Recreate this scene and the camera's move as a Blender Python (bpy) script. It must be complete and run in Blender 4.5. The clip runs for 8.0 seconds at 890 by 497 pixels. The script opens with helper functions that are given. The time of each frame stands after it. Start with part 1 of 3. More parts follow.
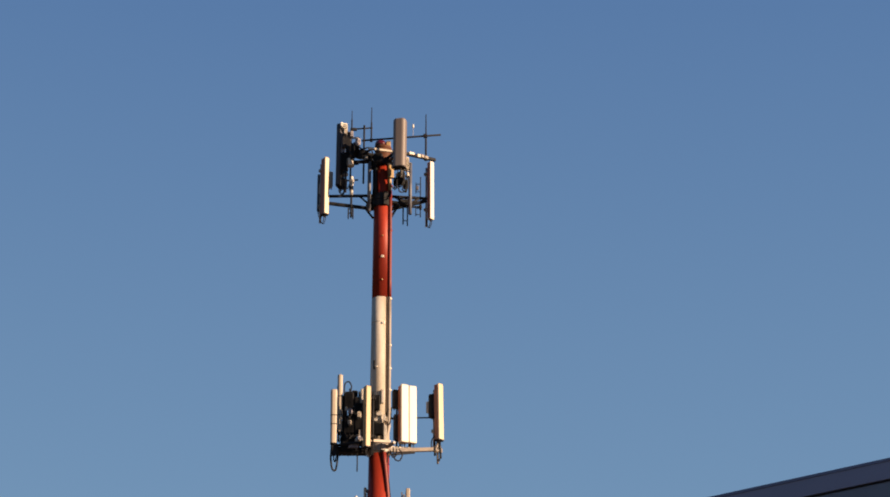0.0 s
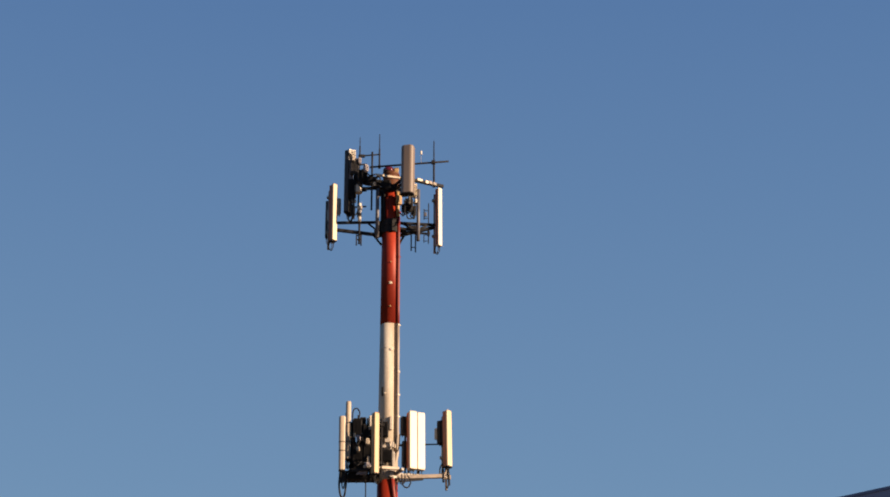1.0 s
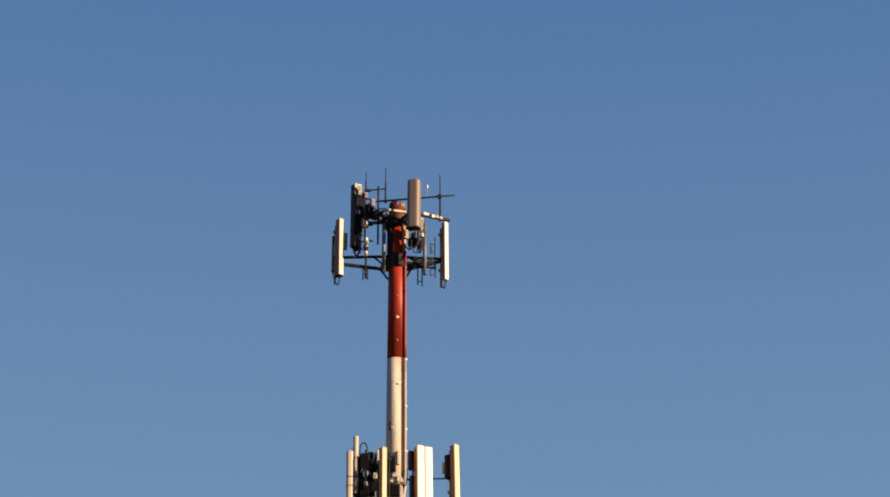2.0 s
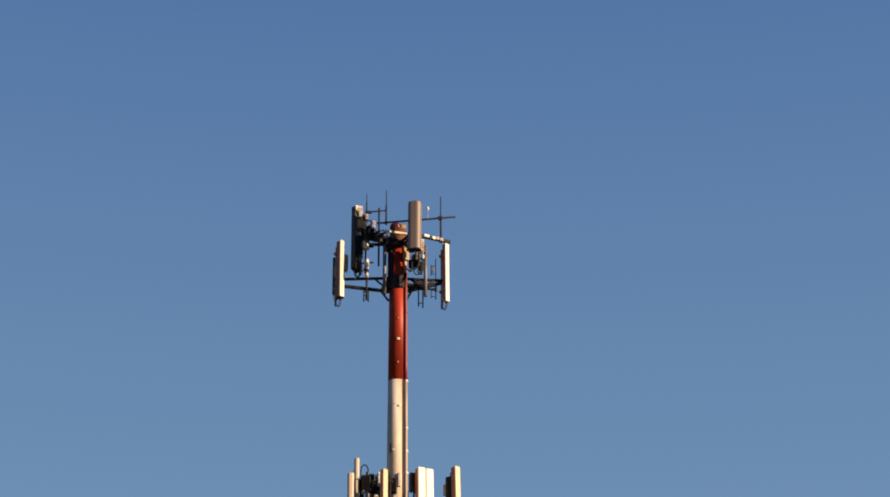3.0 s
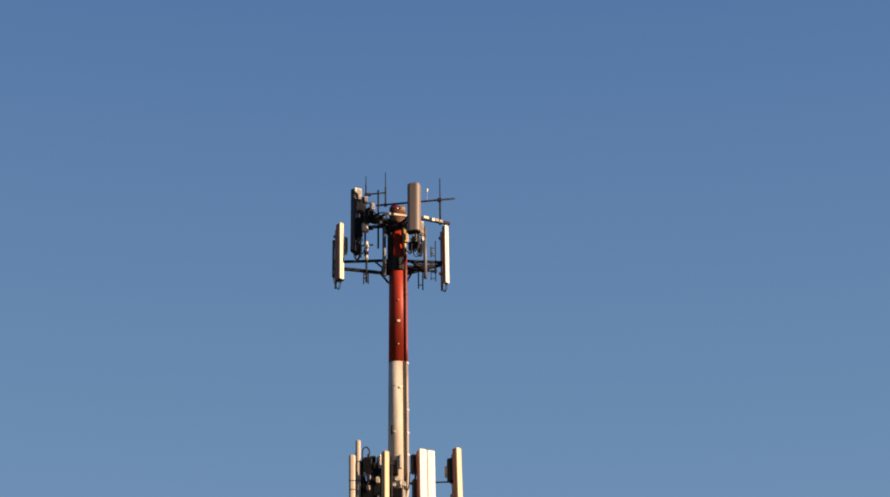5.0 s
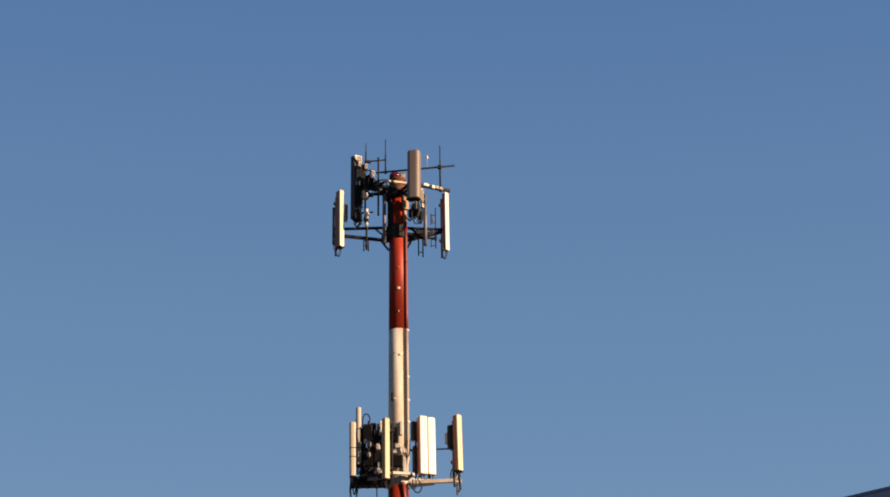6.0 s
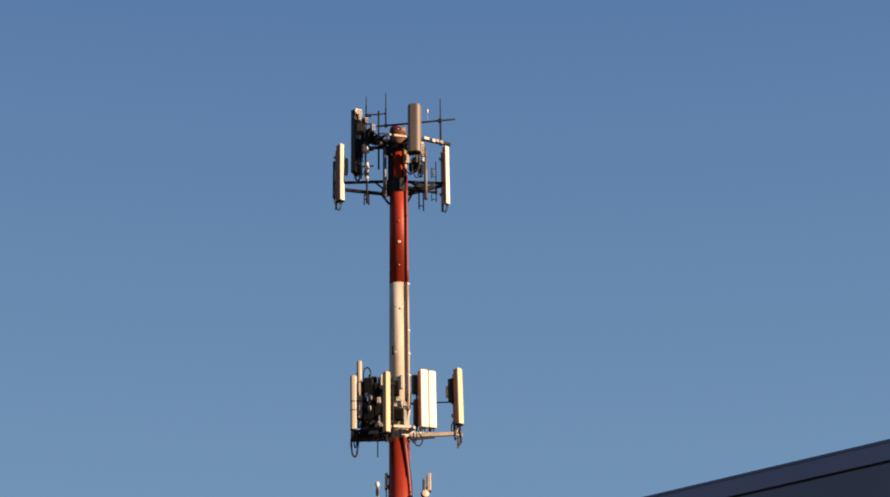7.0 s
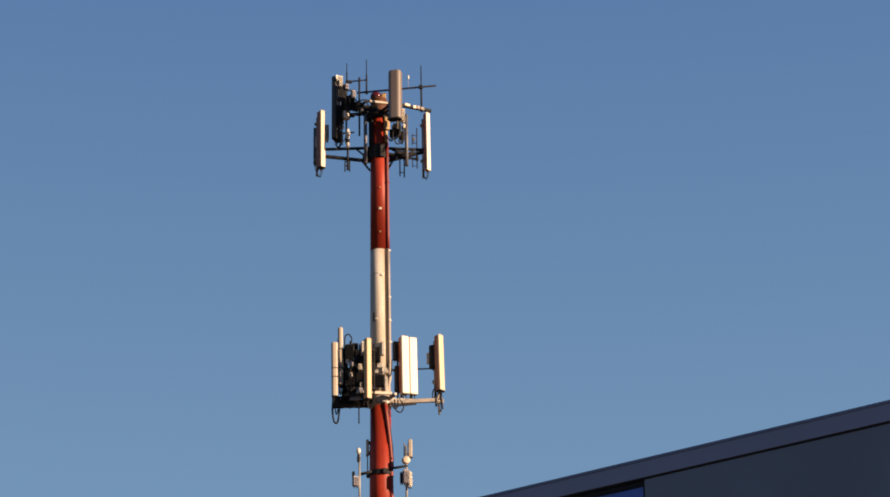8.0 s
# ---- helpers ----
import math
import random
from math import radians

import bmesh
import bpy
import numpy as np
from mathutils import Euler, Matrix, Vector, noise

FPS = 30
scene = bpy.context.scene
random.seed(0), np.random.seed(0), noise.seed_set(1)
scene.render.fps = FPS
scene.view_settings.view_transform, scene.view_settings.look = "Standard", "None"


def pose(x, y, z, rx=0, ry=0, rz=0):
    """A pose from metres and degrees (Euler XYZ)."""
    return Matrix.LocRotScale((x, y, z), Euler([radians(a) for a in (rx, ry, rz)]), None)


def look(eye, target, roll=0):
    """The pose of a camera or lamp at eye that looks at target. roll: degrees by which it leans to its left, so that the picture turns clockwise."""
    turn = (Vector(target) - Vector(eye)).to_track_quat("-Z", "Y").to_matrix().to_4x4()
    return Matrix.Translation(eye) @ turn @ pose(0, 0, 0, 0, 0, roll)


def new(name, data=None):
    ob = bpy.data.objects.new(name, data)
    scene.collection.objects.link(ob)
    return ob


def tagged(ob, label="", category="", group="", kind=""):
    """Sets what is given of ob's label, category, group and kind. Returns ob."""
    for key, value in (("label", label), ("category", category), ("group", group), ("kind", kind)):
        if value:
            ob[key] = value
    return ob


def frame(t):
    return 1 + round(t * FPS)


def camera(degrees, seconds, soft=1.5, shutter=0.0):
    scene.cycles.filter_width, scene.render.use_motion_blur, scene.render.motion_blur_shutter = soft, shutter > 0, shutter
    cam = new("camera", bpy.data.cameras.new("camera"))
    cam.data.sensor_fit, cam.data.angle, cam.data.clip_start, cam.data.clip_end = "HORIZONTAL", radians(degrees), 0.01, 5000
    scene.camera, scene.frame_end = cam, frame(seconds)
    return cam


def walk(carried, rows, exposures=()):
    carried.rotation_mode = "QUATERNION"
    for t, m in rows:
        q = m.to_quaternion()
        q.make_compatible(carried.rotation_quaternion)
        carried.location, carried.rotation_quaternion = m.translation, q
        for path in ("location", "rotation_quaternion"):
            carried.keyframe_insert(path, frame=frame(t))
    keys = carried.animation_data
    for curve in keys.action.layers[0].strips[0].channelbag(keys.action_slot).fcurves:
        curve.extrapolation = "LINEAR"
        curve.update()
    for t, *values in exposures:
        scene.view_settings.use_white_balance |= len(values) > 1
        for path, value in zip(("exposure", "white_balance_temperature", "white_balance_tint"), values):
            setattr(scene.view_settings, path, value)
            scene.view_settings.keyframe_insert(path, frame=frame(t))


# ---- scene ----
cam = camera(24.0, 8.0, soft=1.85)
EYE = 1.6
# seconds, yaw, pitch, roll of the hand-held camera, which turns where it stands
ROWS = [
    (0.0, -0.115, 23.799, -0.010),
    (0.2, -0.050, 23.933, 0.020),
    (0.5, 0.019, 24.128, 0.070),
    (1.0, 0.129, 24.522, 0.000),
    (1.5, 0.264, 24.971, -0.100),
    (1.7, 0.297, 25.170, -0.180),
    (2.8, 0.340, 25.990, -0.290),
    (3.0, 0.342, 26.043, -0.310),
    (3.5, 0.343, 25.987, -0.200),
    (4.0, 0.313, 25.744, -0.400),
    (4.2, 0.309, 25.700, -0.430),
    (5.3, 0.341, 25.385, -0.860),
    (5.5, 0.341, 25.231, -0.870),
    (5.7, 0.349, 25.050, -0.830),
    (6.0, 0.352, 24.645, -0.814),
    (6.5, 0.390, 23.998, -0.866),
    (7.0, 0.387, 23.378, -0.860),
    (7.2, 0.321, 23.185, -0.920),
    (7.5, 0.179, 22.886, -0.968),
    (7.7, 0.030, 22.710, -1.030),
    (8.0, -0.162, 22.455, -1.124),
]
walk(cam, [(t, pose(0, 0, EYE, 0, 0, yaw) @ pose(0, 0, 0, 90 + pitch) @ pose(0, 0, 0, 0, 0, roll)) for t, yaw, pitch, roll in ROWS])

# ---- light: a low evening sun behind the camera, to its right, and a clear sky ----
SUN_AZIMUTH, SUN_HEIGHT = 115.0, 13.0
world = bpy.data.worlds.new("world")
scene.world = world
world.use_nodes = True
sky = world.node_tree.nodes.new("ShaderNodeTexSky")
sky.sky_type, sky.sun_disc = "NISHITA", False
sky.sun_elevation, sky.sun_rotation = radians(SUN_HEIGHT), radians(SUN_AZIMUTH)
sky.air_density, sky.dust_density, sky.ozone_density = 1.0, 0.0, 1.0
back = world.node_tree.nodes["Background"]
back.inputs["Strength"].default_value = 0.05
# the single-scatter sky, evened out by the blue of light scattered many times over, paler towards the horizon
nodes, links = world.node_tree.nodes, world.node_tree.links
around, height, dome, scale, even = (nodes.new("ShaderNode" + k) for k in ("TexCoord", "SeparateXYZ", "ValToRGB", "VectorMath", "Mix"))
links.new(around.outputs["Generated"], height.inputs[0])
links.new(height.outputs["Z"], dome.inputs["Fac"])
ramp = dome.color_ramp
ramp.elements[0].position, ramp.elements[0].color = 0.0, (0.305, 0.485, 0.735, 1)
ramp.elements[1].position, ramp.elements[1].color = 1.0, (0.06, 0.15, 0.40, 1)
for place, colour in ((0.27, (0.257, 0.452, 0.718, 1)), (0.54, (0.134, 0.279, 0.585, 1))):
    ramp.elements.new(place).color = colour
scale.operation = "SCALE"
scale.inputs["Scale"].default_value = 4.60
links.new(dome.outputs["Color"], scale.inputs[0])
even.data_type = "RGBA"
even.inputs[0].default_value = 0.944
links.new(scale.outputs[0], even.inputs[7])
links.new(sky.outputs["Color"], even.inputs[6])
world.node_tree.links.new(even.outputs[2], back.inputs["Color"])
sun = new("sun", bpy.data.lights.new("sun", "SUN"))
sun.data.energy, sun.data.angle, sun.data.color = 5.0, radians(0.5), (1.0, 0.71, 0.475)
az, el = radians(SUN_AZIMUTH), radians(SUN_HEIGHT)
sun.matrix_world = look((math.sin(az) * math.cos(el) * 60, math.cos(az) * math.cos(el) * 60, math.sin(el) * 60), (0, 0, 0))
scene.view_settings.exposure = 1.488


# ---- materials ----
def material(name, colour, rough, metal=0.0, grain=30.0, stain=1.5, spread=0.18, bump=0.15, streaks=0.0, tint=None, shine=0.5):
    """Paint, plastic or metal with fine grain, larger stains and, where asked, streaks that run down."""
    m = bpy.data.materials.new(name)
    m.use_nodes = True
    n, l = m.node_tree.nodes, m.node_tree.links
    b = n["Principled BSDF"]
    co = n.new("ShaderNodeTexCoord")
    fine, wide = n.new("ShaderNodeTexNoise"), n.new("ShaderNodeTexNoise")
    fine.inputs["Scale"].default_value, fine.inputs["Detail"].default_value = grain, 4
    wide.inputs["Scale"].default_value, wide.inputs["Detail"].default_value = stain, 5
    l.new(co.outputs["Object"], fine.inputs["Vector"])
    squash = n.new("ShaderNodeMapping")
    squash.inputs["Scale"].default_value = (1, 1, 0.12 if streaks else 1)
    l.new(co.outputs["Object"], squash.inputs["Vector"])
    l.new(squash.outputs["Vector"], wide.inputs["Vector"])
    ramp = n.new("ShaderNodeValToRGB")
    lo = tuple(c * (1 - 1.6 * spread) for c in colour)
    if tint:
        lo = tint
    hi = tuple(min(1, c * (1 + 0.5 * spread)) for c in colour)
    ramp.color_ramp.elements[0].position, ramp.color_ramp.elements[0].color = 0.28 + 0.12 * streaks, (*lo, 1)
    ramp.color_ramp.elements[1].position, ramp.color_ramp.elements[1].color = 0.62, (*hi, 1)
    mix = n.new("ShaderNodeMix")
    mix.data_type = "FLOAT"
    mix.inputs[0].default_value = 0.3
    l.new(wide.outputs["Fac"], mix.inputs[2])
    l.new(fine.outputs["Fac"], mix.inputs[3])
    l.new(mix.outputs[0], ramp.inputs["Fac"])
    # each piece a little lighter or darker than its neighbour
    info, vary, tone = n.new("ShaderNodeObjectInfo"), n.new("ShaderNodeMapRange"), n.new("ShaderNodeHueSaturation")
    vary.inputs["To Min"].default_value, vary.inputs["To Max"].default_value = 0.9, 1.08
    l.new(info.outputs["Random"], vary.inputs["Value"])
    l.new(vary.outputs["Result"], tone.inputs["Value"])
    l.new(ramp.outputs["Color"], tone.inputs["Color"])
    l.new(tone.outputs["Color"], b.inputs["Base Color"])
    r = n.new("ShaderNodeMapRange")
    r.inputs["To Min"].default_value, r.inputs["To Max"].default_value = max(0.05, rough - 0.1), min(1, rough + 0.12)
    l.new(wide.outputs["Fac"], r.inputs["Value"])
    l.new(r.outputs["Result"], b.inputs["Roughness"])
    b.inputs["Metallic"].default_value = metal
    b.inputs["Specular IOR Level"].default_value = shine
    bp = n.new("ShaderNodeBump")
    bp.inputs["Strength"].default_value, bp.inputs["Distance"].default_value = bump, 0.01
    l.new(fine.outputs["Fac"], bp.inputs["Height"])
    l.new(bp.outputs["Normal"], b.inputs["Normal"])
    return m


RED = material("orange_red_paint", (0.222, 0.0236, 0.0092), 0.46, spread=0.25, streaks=1, stain=3.0, tint=(0.112, 0.0108, 0.0052), shine=0.16)
WHITE = material("aged_white_paint", (0.5032, 0.456, 0.3744), 0.55, spread=0.12, streaks=1, stain=3.0, tint=(0.3128, 0.2584, 0.1904), shine=0.15)
RADOME = material("white_radome_plastic", (0.48, 0.448, 0.38), 0.42, spread=0.06, streaks=1, stain=2.0)
AGED = material("yellowed_radome_plastic", (0.41, 0.325, 0.205), 0.42, spread=0.08, streaks=1, stain=2.0)
TAN = material("sun_browned_radome", (0.31, 0.20, 0.082), 0.5, spread=0.1, streaks=1, stain=2.0)
DULL = material("weathered_beige_radome", (0.32, 0.264, 0.196), 0.5, spread=0.10, streaks=1, stain=2.0)
GREYRAD = material("grey_radome_plastic", (0.122, 0.096, 0.079), 0.5, spread=0.08, streaks=1, stain=2.0)
DARKRAD = material("dark_grey_radome", (0.020, 0.0195, 0.0215), 0.6, spread=0.15, stain=2.0)
GALV = material("galvanised_steel", (0.2248, 0.2032, 0.1744), 0.5, metal=0.15, spread=0.2, stain=5.0)
OLDSTEEL = material("dull_dark_steel", (0.0105, 0.0100, 0.0108), 0.75, spread=0.3, stain=4.0, shine=0.2)
MIDSTEEL = material("weathered_grey_steel", (0.0808, 0.0808, 0.0936), 0.55, metal=0.1, spread=0.25, stain=4.0)
BROWNSTEEL = material("dusty_brown_steel", (0.1872, 0.1528, 0.1184), 0.6, spread=0.3, stain=6.0)
GREYBOX = material("mid_grey_cast_aluminium", (0.030, 0.0275, 0.0275), 0.65, spread=0.25, stain=5.0)
RADIO = material("dark_grey_cast_aluminium", (0.0105, 0.0100, 0.0105), 0.7, spread=0.3, stain=5.0, shine=0.2)
PALE = material("light_grey_cast_aluminium", (0.4216, 0.3672, 0.2856), 0.5, spread=0.12, stain=5.0)
RUBBER = material("black_cable_rubber", (0.0085, 0.0083, 0.009), 0.7, spread=0.3, stain=8.0, shine=0.2)
FEEDER = material("dusty_brown_cable", (0.05304, 0.03432, 0.02184), 0.7, spread=0.3, stain=3.0, shine=0.2)
LAVENDER = material("pale_grey_cast_aluminium", (0.264, 0.24, 0.256), 0.55, spread=0.3, stain=5.0)
DARKRED = material("old_dark_red_paint", (0.145, 0.0172, 0.0105), 0.5, spread=0.25, streaks=1, stain=3.0, shine=0.3)
DUSTY = material("dusty_beige_cable_sheath", (0.248, 0.2096, 0.164), 0.6, spread=0.3, streaks=1, stain=4.0, tint=(0.136, 0.108, 0.084))
# brown that paints the shade on the sides of some panels
SIDESHADE = material("painted_side_shade_brown", (0.24, 0.076, 0.04), 0.6, spread=0.15, stain=3.0)
RUST = material("sunburnt_brown_primer", (0.088, 0.034, 0.0165), 0.65, spread=0.25, stain=6.0, shine=0.12)
WALLPAINT = material("dark_grey_stucco", (0.122, 0.155, 0.196), 0.8, spread=0.10, grain=60, stain=0.6, bump=0.4)
COPING = material("dark_blue_grey_sheet_metal", (0.150, 0.168, 0.242), 0.5, metal=0.0, spread=0.08, stain=0.8)
CAPPING = material("dark_navy_coping_metal", (0.085, 0.105, 0.175), 0.45, spread=0.08, stain=0.8)
ROOFING = material("grey_roof_felt", (0.12, 0.12, 0.12), 0.9, spread=0.2)
GROUND = material("dry_dusty_ground", (0.136, 0.1, 0.072), 0.95, spread=0.25, grain=3, stain=0.05, bump=0.3)
BLUEGLASS = material("blue_tinted_window_glass", (0.03, 0.07, 0.34), 0.12, spread=0.05)

LENS = bpy.data.materials.new("red_beacon_glass")
LENS.use_nodes = True
lens = LENS.node_tree.nodes["Principled BSDF"]
lens.inputs["Base Color"].default_value = (0.085, 0.005, 0.006, 1)
lens.inputs["Roughness"].default_value = 0.25
lens.inputs["Transmission Weight"].default_value = 0.35


# ---- mesh tools ----
PLACE = {}
TX, TY = -2.172, 70.0


def at(u, d, z):
    """A point by the tower: u metres to the right of its axis, d metres in front of it, z up."""
    return Vector((TX + u, TY - d, z))


def thing(name, m, label, category, group="", kind=""):
    ob = new(name)
    ob.empty_display_size = 0.2
    ob.matrix_world = m
    PLACE[ob] = m.copy()
    return tagged(ob, label, category, group, kind)


def part(name, bm, mat, parent, label="", local=True, smooth=False, kind=""):
    """Links bm as one mesh under a thing or a part. local: bm is in the thing's own space."""
    me = bpy.data.meshes.new(name)
    if not local:
        bm.transform(PLACE[parent].inverted())
    bmesh.ops.recalc_face_normals(bm, faces=bm.faces)
    bm.to_mesh(me)
    bm.free()
    if smooth:
        me.polygons.foreach_set("use_smooth", [len(f.vertices) == 4 for f in me.polygons])
    me.materials.append(mat)
    ob = new(name, me)
    if parent:
        ob.parent = parent
        PLACE[ob] = PLACE[parent].copy()
    return tagged(ob, label, kind=kind)


def box(bm, size, centre, rz=0.0, bevel=0.012, m=None):
    made = bmesh.ops.create_cube(bm, size=1.0)["verts"]
    mm = Matrix.Translation(centre) @ pose(0, 0, 0, 0, 0, rz) @ Matrix.Diagonal((*size, 1))
    bmesh.ops.transform(bm, matrix=(m @ mm) if m else mm, verts=made)
    if bevel:
        edges = list({e for v in made for e in v.link_edges})
        bmesh.ops.bevel(bm, geom=edges, offset=min(bevel, 0.3 * min(size)), segments=2, profile=0.5, affect="EDGES")
    return bm


def sweep(bm, points, radius, sides=10, closed=False):
    """A round tube along a line of points; radius may be one number or one for each point."""
    pts = [Vector(p) for p in points]
    rads = radius if isinstance(radius, (list, tuple)) else [radius] * len(pts)
    rings, up = [], None
    for i, p in enumerate(pts):
        way = (pts[min(i + 1, len(pts) - 1)] - pts[max(i - 1, 0)]).normalized()
        if up is None:
            up = way.orthogonal().normalized()
        up = (up - way * up.dot(way)).normalized()
        side = way.cross(up)
        rings.append([bm.verts.new(p + rads[i] * (math.cos(a) * up + math.sin(a) * side)) for a in (2 * math.pi * k / sides for k in range(sides))])
    for a, b in zip(rings, rings[1:]):
        for k in range(sides):
            bm.faces.new((a[k], a[(k + 1) % sides], b[(k + 1) % sides], b[k]))
    bm.faces.new(rings[0])
    bm.faces.new(rings[-1][::-1])
    return bm


def tube(p, q, r, sides=12):
    return sweep(bmesh.new(), [p, q], r, sides)


def bend(points, steps=8):
    """A smooth line through the given points."""
    pts = [Vector(p) for p in points]
    out = []
    for i in range(len(pts) - 1):
        a, b, c, d = pts[max(i - 1, 0)], pts[i], pts[i + 1], pts[min(i + 2, len(pts) - 1)]
        for k in range(steps):
            t = k / steps
            out.append(0.5 * (2 * b + (c - a) * t + (2 * a - 5 * b + 4 * c - d) * t * t + (3 * b - a - 3 * c + d) * t ** 3))
    return out + [pts[-1]]


def profile(width, depth, round_front, round_back=0.015, steps=6):
    """The outline of a radome seen from above, front at -y."""
    w, h, out = width / 2, depth / 2, []
    for cx, cy, r, a0 in ((w, -h, round_front, -90), (w, h, round_back, 0), (-w, h, round_back, 90), (-w, -h, round_front, 180)):
        mx, my = cx - math.copysign(r, cx), cy - math.copysign(r, cy)
        for k in range(steps + 1):
            a = radians(a0 + 90 * k / steps)
            out.append((mx + r * math.cos(a), my + r * math.sin(a)))
    return out


def extrude(outline, levels):
    """A closed solid: the outline at each (height, scale)."""
    bm = bmesh.new()
    rings = [[bm.verts.new((x * s, y * s, z)) for x, y in outline] for z, s in levels]
    n = len(outline)
    for a, b in zip(rings, rings[1:]):
        for k in range(n):
            bm.faces.new((a[k], a[(k + 1) % n], b[(k + 1) % n], b[k]))
    bm.faces.new(rings[0][::-1])
    bm.faces.new(rings[-1])
    return bm


def turned(steps_, sides=20):
    """A turned solid from (radius, height) steps."""
    return extrude([(math.cos(2 * math.pi * k / sides), math.sin(2 * math.pi * k / sides)) for k in range(sides)], [(z, r) for r, z in steps_])


# ---- setting ----
bm = bmesh.new()
bmesh.ops.create_grid(bm, x_segments=24, y_segments=24, size=2400)
ground = part("ground", bm, GROUND, None)
tagged(ground, "flat dry dusty ground that reaches the horizon", "ground", kind="structure")


# ---- the tower ----
TOP = 36.52


def pole_radius(z):
    return 0.300 + 0.0052 * (36.77 - z)


tower = thing("monopole_tower", pose(TX, TY, 0), "tall tapered steel monopole painted in red and white bands", "tower")
EDGES = [TOP, 30.45, 24.55, 19.74, 14.81, 9.88, 4.95, 0.0]
SIDES = 32
ring = [(math.cos(2 * math.pi * (k + 0.5) / SIDES), math.sin(2 * math.pi * (k + 0.5) / SIDES)) for k in range(SIDES)]
for i, (hi, lo) in enumerate(zip(EDGES, EDGES[1:])):
    paint, word = ((RED, "faded red painted steel band"), (WHITE, "stained white painted steel band"))[i % 2]
    levels = [(lo, pole_radius(lo)), (hi, pole_radius(hi))]
    if hi == TOP:
        levels[1] = (35.98, pole_radius(35.98))
        part("pole_head", extrude(ring, [(35.98, pole_radius(35.98)), (TOP, pole_radius(TOP))]), RUST, tower, "sunburnt brown pole head")
    if lo < 23.13 < hi:
        levels = [(lo, pole_radius(lo) + 0.022), (23.13, pole_radius(23.13) + 0.022), (23.15, pole_radius(23.15)), (hi, pole_radius(hi))]
    elif hi < 23:
        levels = [(z, r + 0.022) for z, r in levels]
    part("pole_section", extrude(ring, levels), paint, tower, word, smooth=True)
cap = part("top_cap", extrude(ring, [(TOP - 0.04, 0.322), (TOP + 0.03, 0.322), (TOP + 0.07, 0.27)]), RUST, tower, "sunlit rusty brown steel cap plate")

# the cable conduit that runs down the pole, painted with it, and its clamps; under the platform it slants across the red band
CLAMPS = (34.9, 33.1, 30.4, 28.6, 27.72, 26.9, 22.6, 20.4, 18, 16, 13, 10, 7, 4, 1.5)


def conduit_angle(z):
    if z > 24.55:
        return radians(56)
    return radians(24 + 36 * min(1.0, (24.55 - z) / 1.9))


def on_pole(angle, z, off):
    r = pole_radius(z) + off
    return Vector((math.sin(angle) * r, -math.cos(angle) * r, z))


def down_pole(hi, lo, turn, off):
    """A line down the pole's face that keeps to the conduit's course."""
    n = 14 if hi < 24.6 and lo > 19 else 6
    zs = [hi + (lo - hi) * k / n for k in range(n + 1)]
    return [on_pole(conduit_angle(min(z, hi - 0.001)) + turn, z, off) for z in zs]


for i, (hi, lo) in enumerate(zip(EDGES, EDGES[1:])):
    if hi > 35:
        part("conduit", sweep(bmesh.new(), [on_pole(radians(52), 34.7, 0.055), on_pole(radians(46), 35.72, 0.055)], 0.06, 14), TAN, tower, "tan unpainted conduit end", smooth=True)
    hi = min(hi, 34.7)
    conduit = part("conduit", sweep(bmesh.new(), down_pole(hi, lo, 0.0, 0.05), 0.064, 14), (DARKRED, DUSTY)[i % 2], tower, ("dark red painted", "dusty beige")[i % 2] + " cable conduit", smooth=True)
    for z in (z for z in CLAMPS if lo < z <= EDGES[i]):
        ca = conduit_angle(z)
        m = Matrix.Translation(on_pole(ca, z, 0.055)) @ pose(0, 0, 0, 0, 0, math.degrees(ca))
        part("clamp", box(bmesh.new(), (0.135, 0.13, 0.06), (0, 0, 0), m=m), (DARKRED, PALE)[i % 2], conduit, ("dark red clamp", "pale conduit clamp")[i % 2])
    part("cable", sweep(bmesh.new(), down_pole(hi, lo, 0.22, 0.025), 0.034, 8), (DARKRED, DUSTY)[i % 2], tower, ("dark red painted feeder cable", "dusty beige feeder cable")[i % 2], smooth=True)
    if i % 2:
        part("cable", sweep(bmesh.new(), down_pole(hi, lo, -0.27, 0.02), 0.024, 8), FEEDER, tower, "dark brown feeder cable", smooth=True)
for z, a, size, mat in ((32.02, 0.12, 1.0, PALE), (31.10, 0.1, 0.6, TAN), (32.85, 0.1, 0.5, TAN), (29.42, 0.3, 0.9, RADOME), (27.74, -0.35, 0.9, PALE)):
    m = Matrix.Translation(on_pole(a, z, 0.02)) @ pose(0, 0, 0, 0, 0, math.degrees(a)) @ Matrix.Diagonal((size, 0.4, size, 1))
    bm = box(bmesh.new(), (0.11, 0.06, 0.09), (0, 0, 0), m=m)
    part("step_peg", sweep(bm, [m @ Vector((0, 0, 0)), m @ Vector((0, -0.07, 0.01))], 0.018, 8), mat, tower, "small pale step peg")
part("flange_seam", extrude(ring, [(29.47, pole_radius(29.47) + 0.001), (29.475, pole_radius(29.47) + 0.005), (29.52, pole_radius(29.52) + 0.005), (29.525, pole_radius(29.52) + 0.001)]), WHITE, tower, "narrow welded seam round the pole")
bm = box(bmesh.new(), (0.07, 0.05, 0.34), (0, 0, 0), m=Matrix.Translation(on_pole(-0.62, 27.83, 0.0)) @ pose(0, 0, 0, 0, 0, -35))
part("hand_hole", bm, OLDSTEEL, tower, "narrow dark hand hole")

